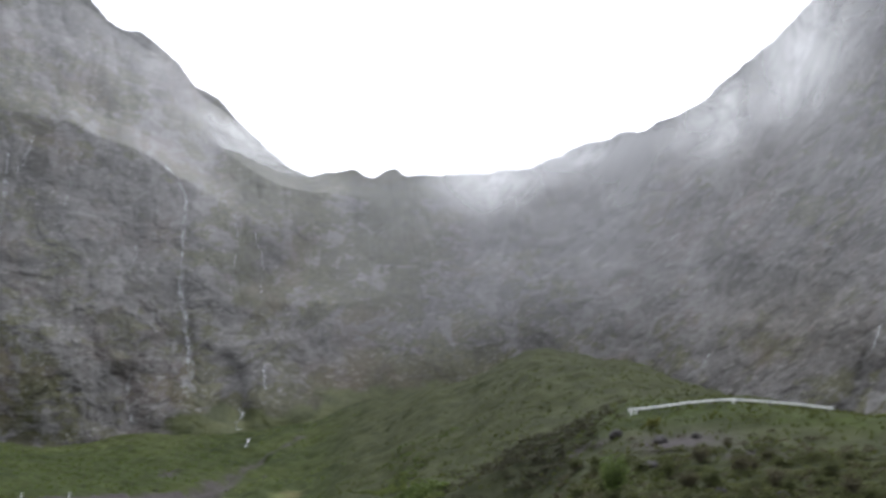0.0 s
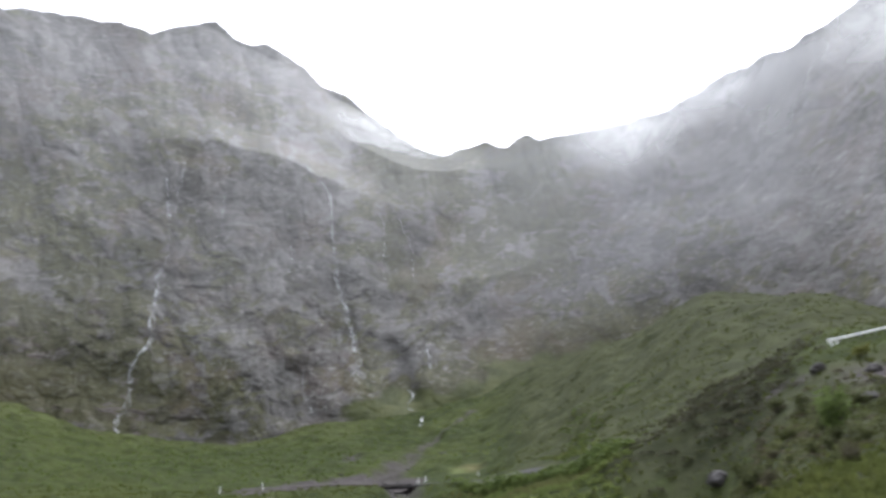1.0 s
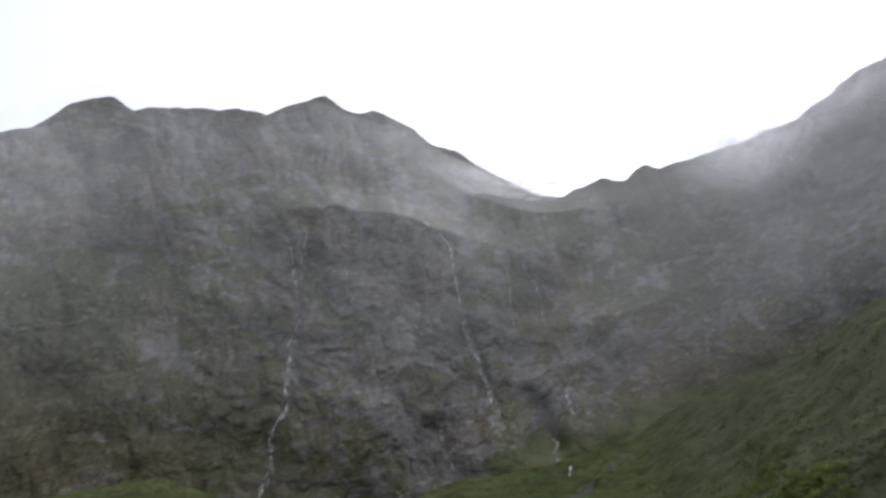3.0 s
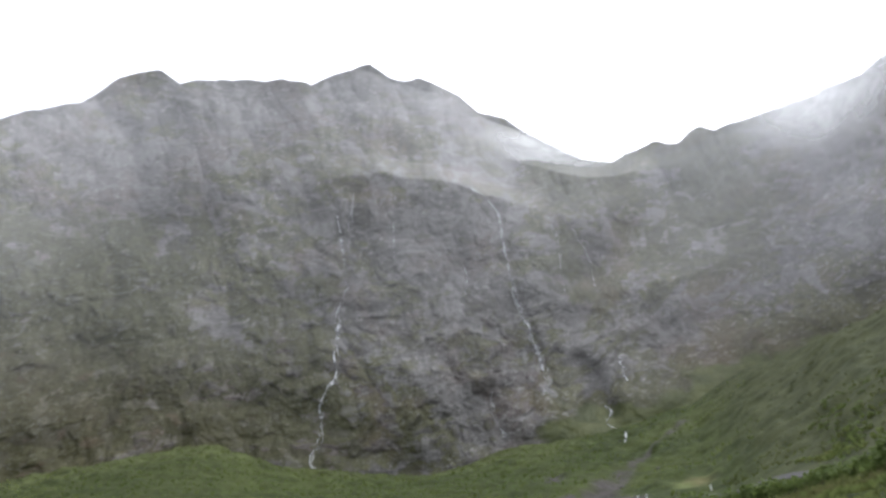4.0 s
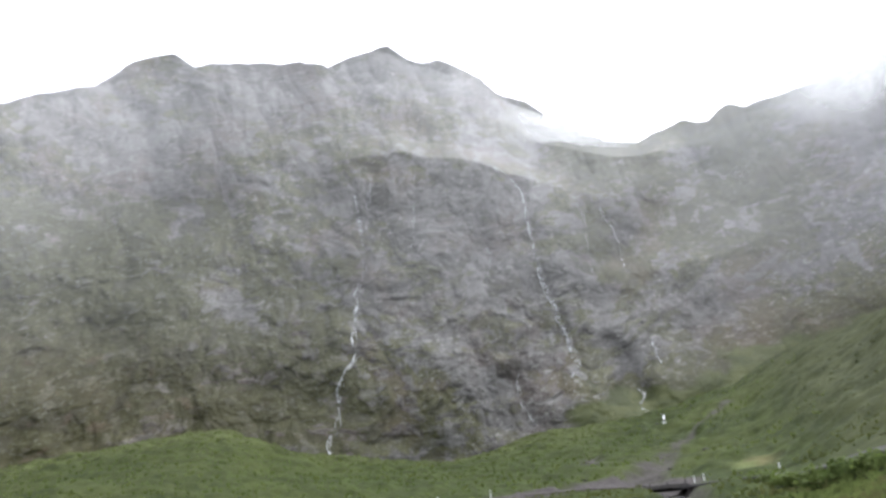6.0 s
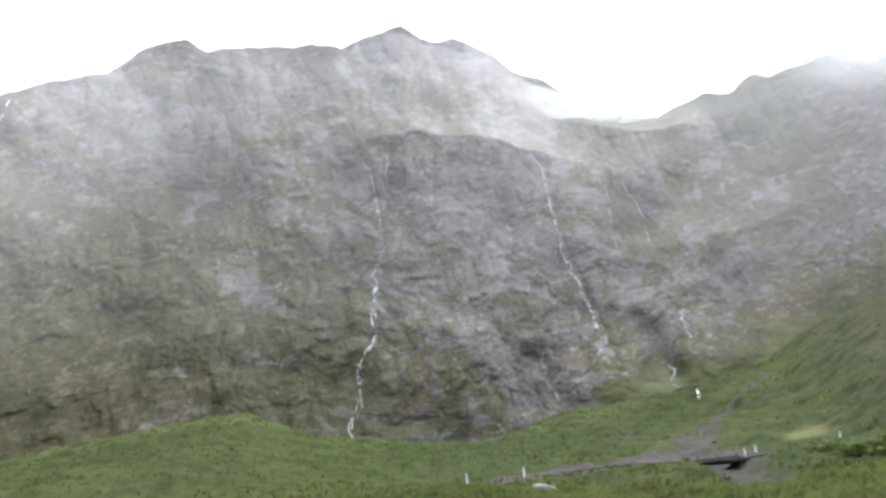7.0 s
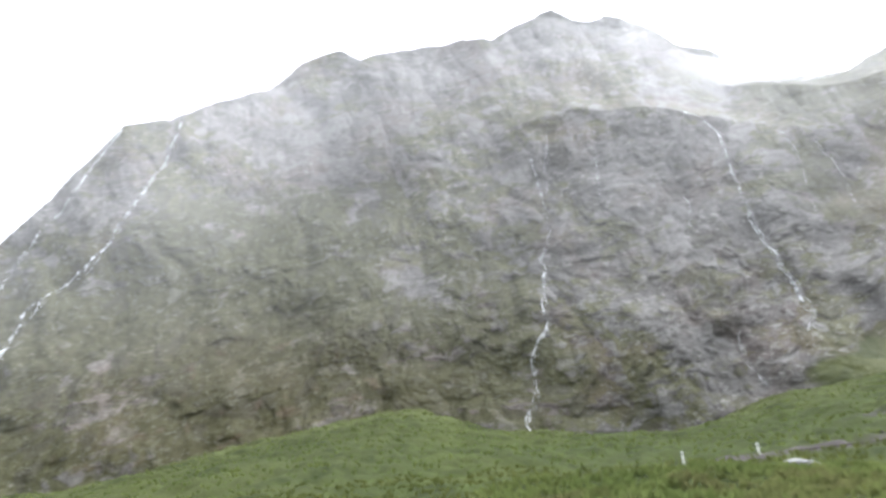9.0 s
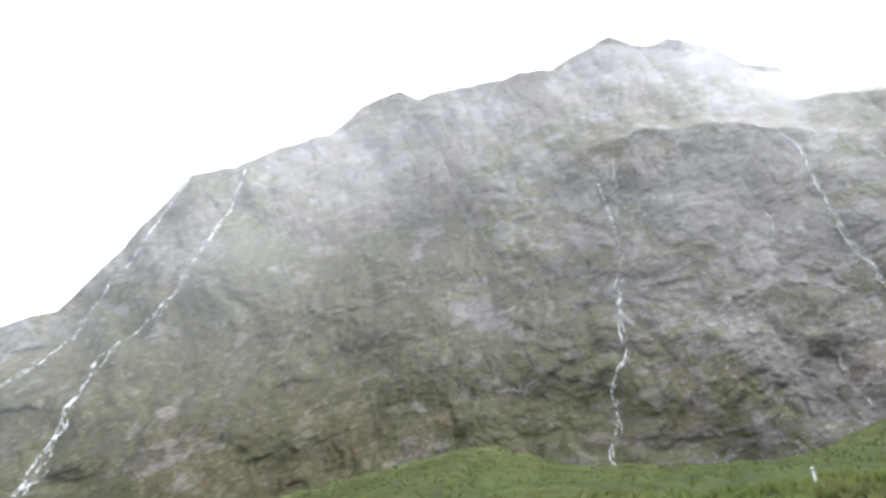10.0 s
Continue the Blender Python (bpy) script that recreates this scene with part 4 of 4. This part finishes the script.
scatter("scrub", p, g.uniform(0.7, 1.9, len(p)), 40, 0.36, FRESH, "bright green ferny growth beside the road", 0.9, 14)
p, g = sown(450, -9, 2, 135, 182, 43, lambda a, r: smooth(0.1, 0.6, fbm(np.stack([a, r / 3.0, 0 * a], 1), 3.0, 2, 77)))
scatter("scrub", p, g.uniform(0.3, 0.9, len(p)), 36, 0.42, FRESH, "bright green ferny growth in patches on the hill", 0.6, 15)
p, g = sown(7000, 2, 42, 26, 60, 29)
grass("grass", p, g.uniform(0.2, 0.5, len(p)), 7, BLADE, "wet green grass on the roadside bank", 8)


def shrub(kind_seed, leaf_mat, label, leaves=420):
    """A shrub with forking stems under a loose crown of leaves."""
    g = random.Random(kind_seed)
    root = tagged(new("shrub"), label, "shrub", group="shrubs on the roadside bank")
    bm = bmesh.new()
    tips = []
    for k in range(7):
        a, lean = g.uniform(0, 6.28), g.uniform(0.2, 0.7)
        top = Vector((math.cos(a) * lean * 0.8, math.sin(a) * lean * 0.8, g.uniform(0.7, 1.25)))
        made = bmesh.ops.create_cone(bm, cap_ends=True, segments=5, radius1=0.04, radius2=0.012, depth=top.length)["verts"]
        bmesh.ops.transform(bm, matrix=Matrix.Translation(top / 2) @ top.to_track_quat("Z", "Y").to_matrix().to_4x4(), verts=made)
        tips.append(top)
    part("stem", bm, BARK, root, "thin dark stems")
    bm = bmesh.new()
    for k in range(leaves):
        t = g.choice(tips)
        c = t * g.uniform(0.45, 1.05) + Vector((g.gauss(0, 0.2), g.gauss(0, 0.2), g.gauss(0, 0.14)))
        c.z = max(c.z, 0.05)
        u = Vector((g.gauss(0, 1), g.gauss(0, 1), g.gauss(0, 0.6))).normalized() * g.uniform(0.07, 0.14)
        w = u.cross(Vector((g.gauss(0, 1), g.gauss(0, 1), g.gauss(0, 1)))).normalized() * 0.05
        bm.faces.new([bm.verts.new(q) for q in (c - u, c + w, c + u, c - w)])
    part("foliage", bm, leaf_mat, root)
    return root


models = [shrub(1, LEAF, "fresh green leafy shrub on the bank"), shrub(2, BRONZE, "low bronze-brown shrub on the bank"), shrub(3, SCRUB, "dark green shrub on the bank")]
yellow = shrub(4, YELLOW, "yellow-green flowering shrub below the guardrail")
yellow.matrix_world = Matrix.Translation(spot(14.7, 93.2)) @ Matrix.Diagonal((1.7, 1.5, 1.1, 1))
models[0].matrix_world = Matrix.Translation(spot(15.5, 70)) @ Matrix.Scale(1.2, 4)
sapling = shrub(5, SPRING, "bright spring-green young shrub on the bank", 700)
sapling.matrix_world = Matrix.Translation(spot(11.9, 62.5)) @ Matrix.Diagonal((1.7, 1.5, 2.3, 1))
models[1].matrix_world = Matrix.Translation(spot(17.6, 76)) @ Matrix.Scale(1.2, 4)
models[2].matrix_world = Matrix.Translation(spot(9.2, 86)) @ Matrix.Scale(1.3, 4)
rng = random.Random(9)
for k in range(60):
    a, r = rng.uniform(6, 33), rng.uniform(52, 85)
    size = rng.uniform(0.6, 1.3)
    ob = copy_thing(models[k % 3], Matrix.Translation(spot(a, r)) @ pose(0, 0, 0, 0, 0, rng.uniform(0, 360)))
    ob.scale = (size, size, size * rng.uniform(0.7, 1.1))


# ---- cloud ----
def cloud_material(name, density):
    k = Mat(name, 1.0)
    ball = k.n.new("ShaderNodeTexGradient")
    ball.gradient_type = "SPHERICAL"
    k.l.new(k.co, ball.inputs["Vector"])
    wisps = k.noise(1.7, 5, 0.55, distortion=0.8)
    alpha = k.math("MULTIPLY", k.ramp(ball.outputs["Fac"], 0.0, 0.95), k.ramp(wisps, 0.2, 0.8))
    alpha = k.math("MULTIPLY", alpha, density)
    clear, white, glow = k.n.new("ShaderNodeBsdfTransparent"), k.n.new("ShaderNodeBsdfDiffuse"), k.n.new("ShaderNodeBsdfTranslucent")
    for sh in (white, glow):
        sh.inputs["Color"].default_value = (0.93, 0.93, 0.93, 1)
    both, out = k.n.new("ShaderNodeMixShader"), k.n.new("ShaderNodeMixShader")
    k.l.new(white.outputs[0], both.inputs[1])
    k.l.new(glow.outputs[0], both.inputs[2])
    k.l.new(alpha, out.inputs[0])
    k.l.new(clear.outputs[0], out.inputs[1])
    k.l.new(both.outputs[0], out.inputs[2])
    k.l.new(out.outputs[0], k.n["Material Output"].inputs["Surface"])
    return k.m


def cloud(a, el, r, wide, high, density, tilt=0.0, seed=1):
    """A drifting wisp: two billowed sheets, thinning out towards their rims."""
    n = 28
    u, v = np.meshgrid(np.linspace(-1, 1, n), np.linspace(-1, 1, n))
    u, v = u.ravel(), v.ravel()
    bm_v, bm_f = [], []
    for layer, y in enumerate((-0.15, 0.15)):
        q = np.stack([u, np.full_like(u, 0.0), v], 1)
        bulge = 0.16 * fbm(q + layer * 3.1 + seed, 0.8, 3, seed) + 0.12 * (u * u + v * v)
        start = len(bm_v)
        bm_v += list(np.stack([u, y + bulge, v], 1))
        for i in range(n - 1):
            for j in range(n - 1):
                k = start + i * n + j
                mid = np.mean([bm_v[m] for m in (k, k + 1, k + n + 1, k + n)], axis=0)
                if np.linalg.norm(mid) < 1.0:
                    bm_f.append((k, k + 1, k + n + 1, k + n))
    me = soup_mesh("cloud", bm_v, bm_f, cloud_material("thin_cloud", density), True)
    ob = tagged(new("cloud", me), "thin white wisp of cloud drifting across the ridge", "cloud", group="wisps of cloud on the ridges", kind="stuff")
    c = spherical(a, el, r)
    ob.matrix_world = Matrix.Translation(Vector(c)) @ pose(0, 0, 0, 0, tilt, -a) @ Matrix.Diagonal((wide / 2, 30, high / 2, 1))
    return ob


for k, row in enumerate((
        (-15.6, 29.3, 630, 170, 62, 0.8, 25), (-11.2, 28.6, 700, 110, 44, 0.8, 12),
        (4.2, 28.4, 490, 130, 100, 0.95, 0), (-1.5, 28.4, 600, 120, 40, 0.2, 0),
        (22.0, 30.8, 285, 70, 56, 0.75, -20), (29.2, 34.6, 272, 52, 110, 0.95, 12),
        (-25, 34.0, 570, 150, 120, 0.12, -10),
        (11.5, 29.8, 440, 120, 60, 0.6, -15))):
    cloud(*row, seed=k + 1)


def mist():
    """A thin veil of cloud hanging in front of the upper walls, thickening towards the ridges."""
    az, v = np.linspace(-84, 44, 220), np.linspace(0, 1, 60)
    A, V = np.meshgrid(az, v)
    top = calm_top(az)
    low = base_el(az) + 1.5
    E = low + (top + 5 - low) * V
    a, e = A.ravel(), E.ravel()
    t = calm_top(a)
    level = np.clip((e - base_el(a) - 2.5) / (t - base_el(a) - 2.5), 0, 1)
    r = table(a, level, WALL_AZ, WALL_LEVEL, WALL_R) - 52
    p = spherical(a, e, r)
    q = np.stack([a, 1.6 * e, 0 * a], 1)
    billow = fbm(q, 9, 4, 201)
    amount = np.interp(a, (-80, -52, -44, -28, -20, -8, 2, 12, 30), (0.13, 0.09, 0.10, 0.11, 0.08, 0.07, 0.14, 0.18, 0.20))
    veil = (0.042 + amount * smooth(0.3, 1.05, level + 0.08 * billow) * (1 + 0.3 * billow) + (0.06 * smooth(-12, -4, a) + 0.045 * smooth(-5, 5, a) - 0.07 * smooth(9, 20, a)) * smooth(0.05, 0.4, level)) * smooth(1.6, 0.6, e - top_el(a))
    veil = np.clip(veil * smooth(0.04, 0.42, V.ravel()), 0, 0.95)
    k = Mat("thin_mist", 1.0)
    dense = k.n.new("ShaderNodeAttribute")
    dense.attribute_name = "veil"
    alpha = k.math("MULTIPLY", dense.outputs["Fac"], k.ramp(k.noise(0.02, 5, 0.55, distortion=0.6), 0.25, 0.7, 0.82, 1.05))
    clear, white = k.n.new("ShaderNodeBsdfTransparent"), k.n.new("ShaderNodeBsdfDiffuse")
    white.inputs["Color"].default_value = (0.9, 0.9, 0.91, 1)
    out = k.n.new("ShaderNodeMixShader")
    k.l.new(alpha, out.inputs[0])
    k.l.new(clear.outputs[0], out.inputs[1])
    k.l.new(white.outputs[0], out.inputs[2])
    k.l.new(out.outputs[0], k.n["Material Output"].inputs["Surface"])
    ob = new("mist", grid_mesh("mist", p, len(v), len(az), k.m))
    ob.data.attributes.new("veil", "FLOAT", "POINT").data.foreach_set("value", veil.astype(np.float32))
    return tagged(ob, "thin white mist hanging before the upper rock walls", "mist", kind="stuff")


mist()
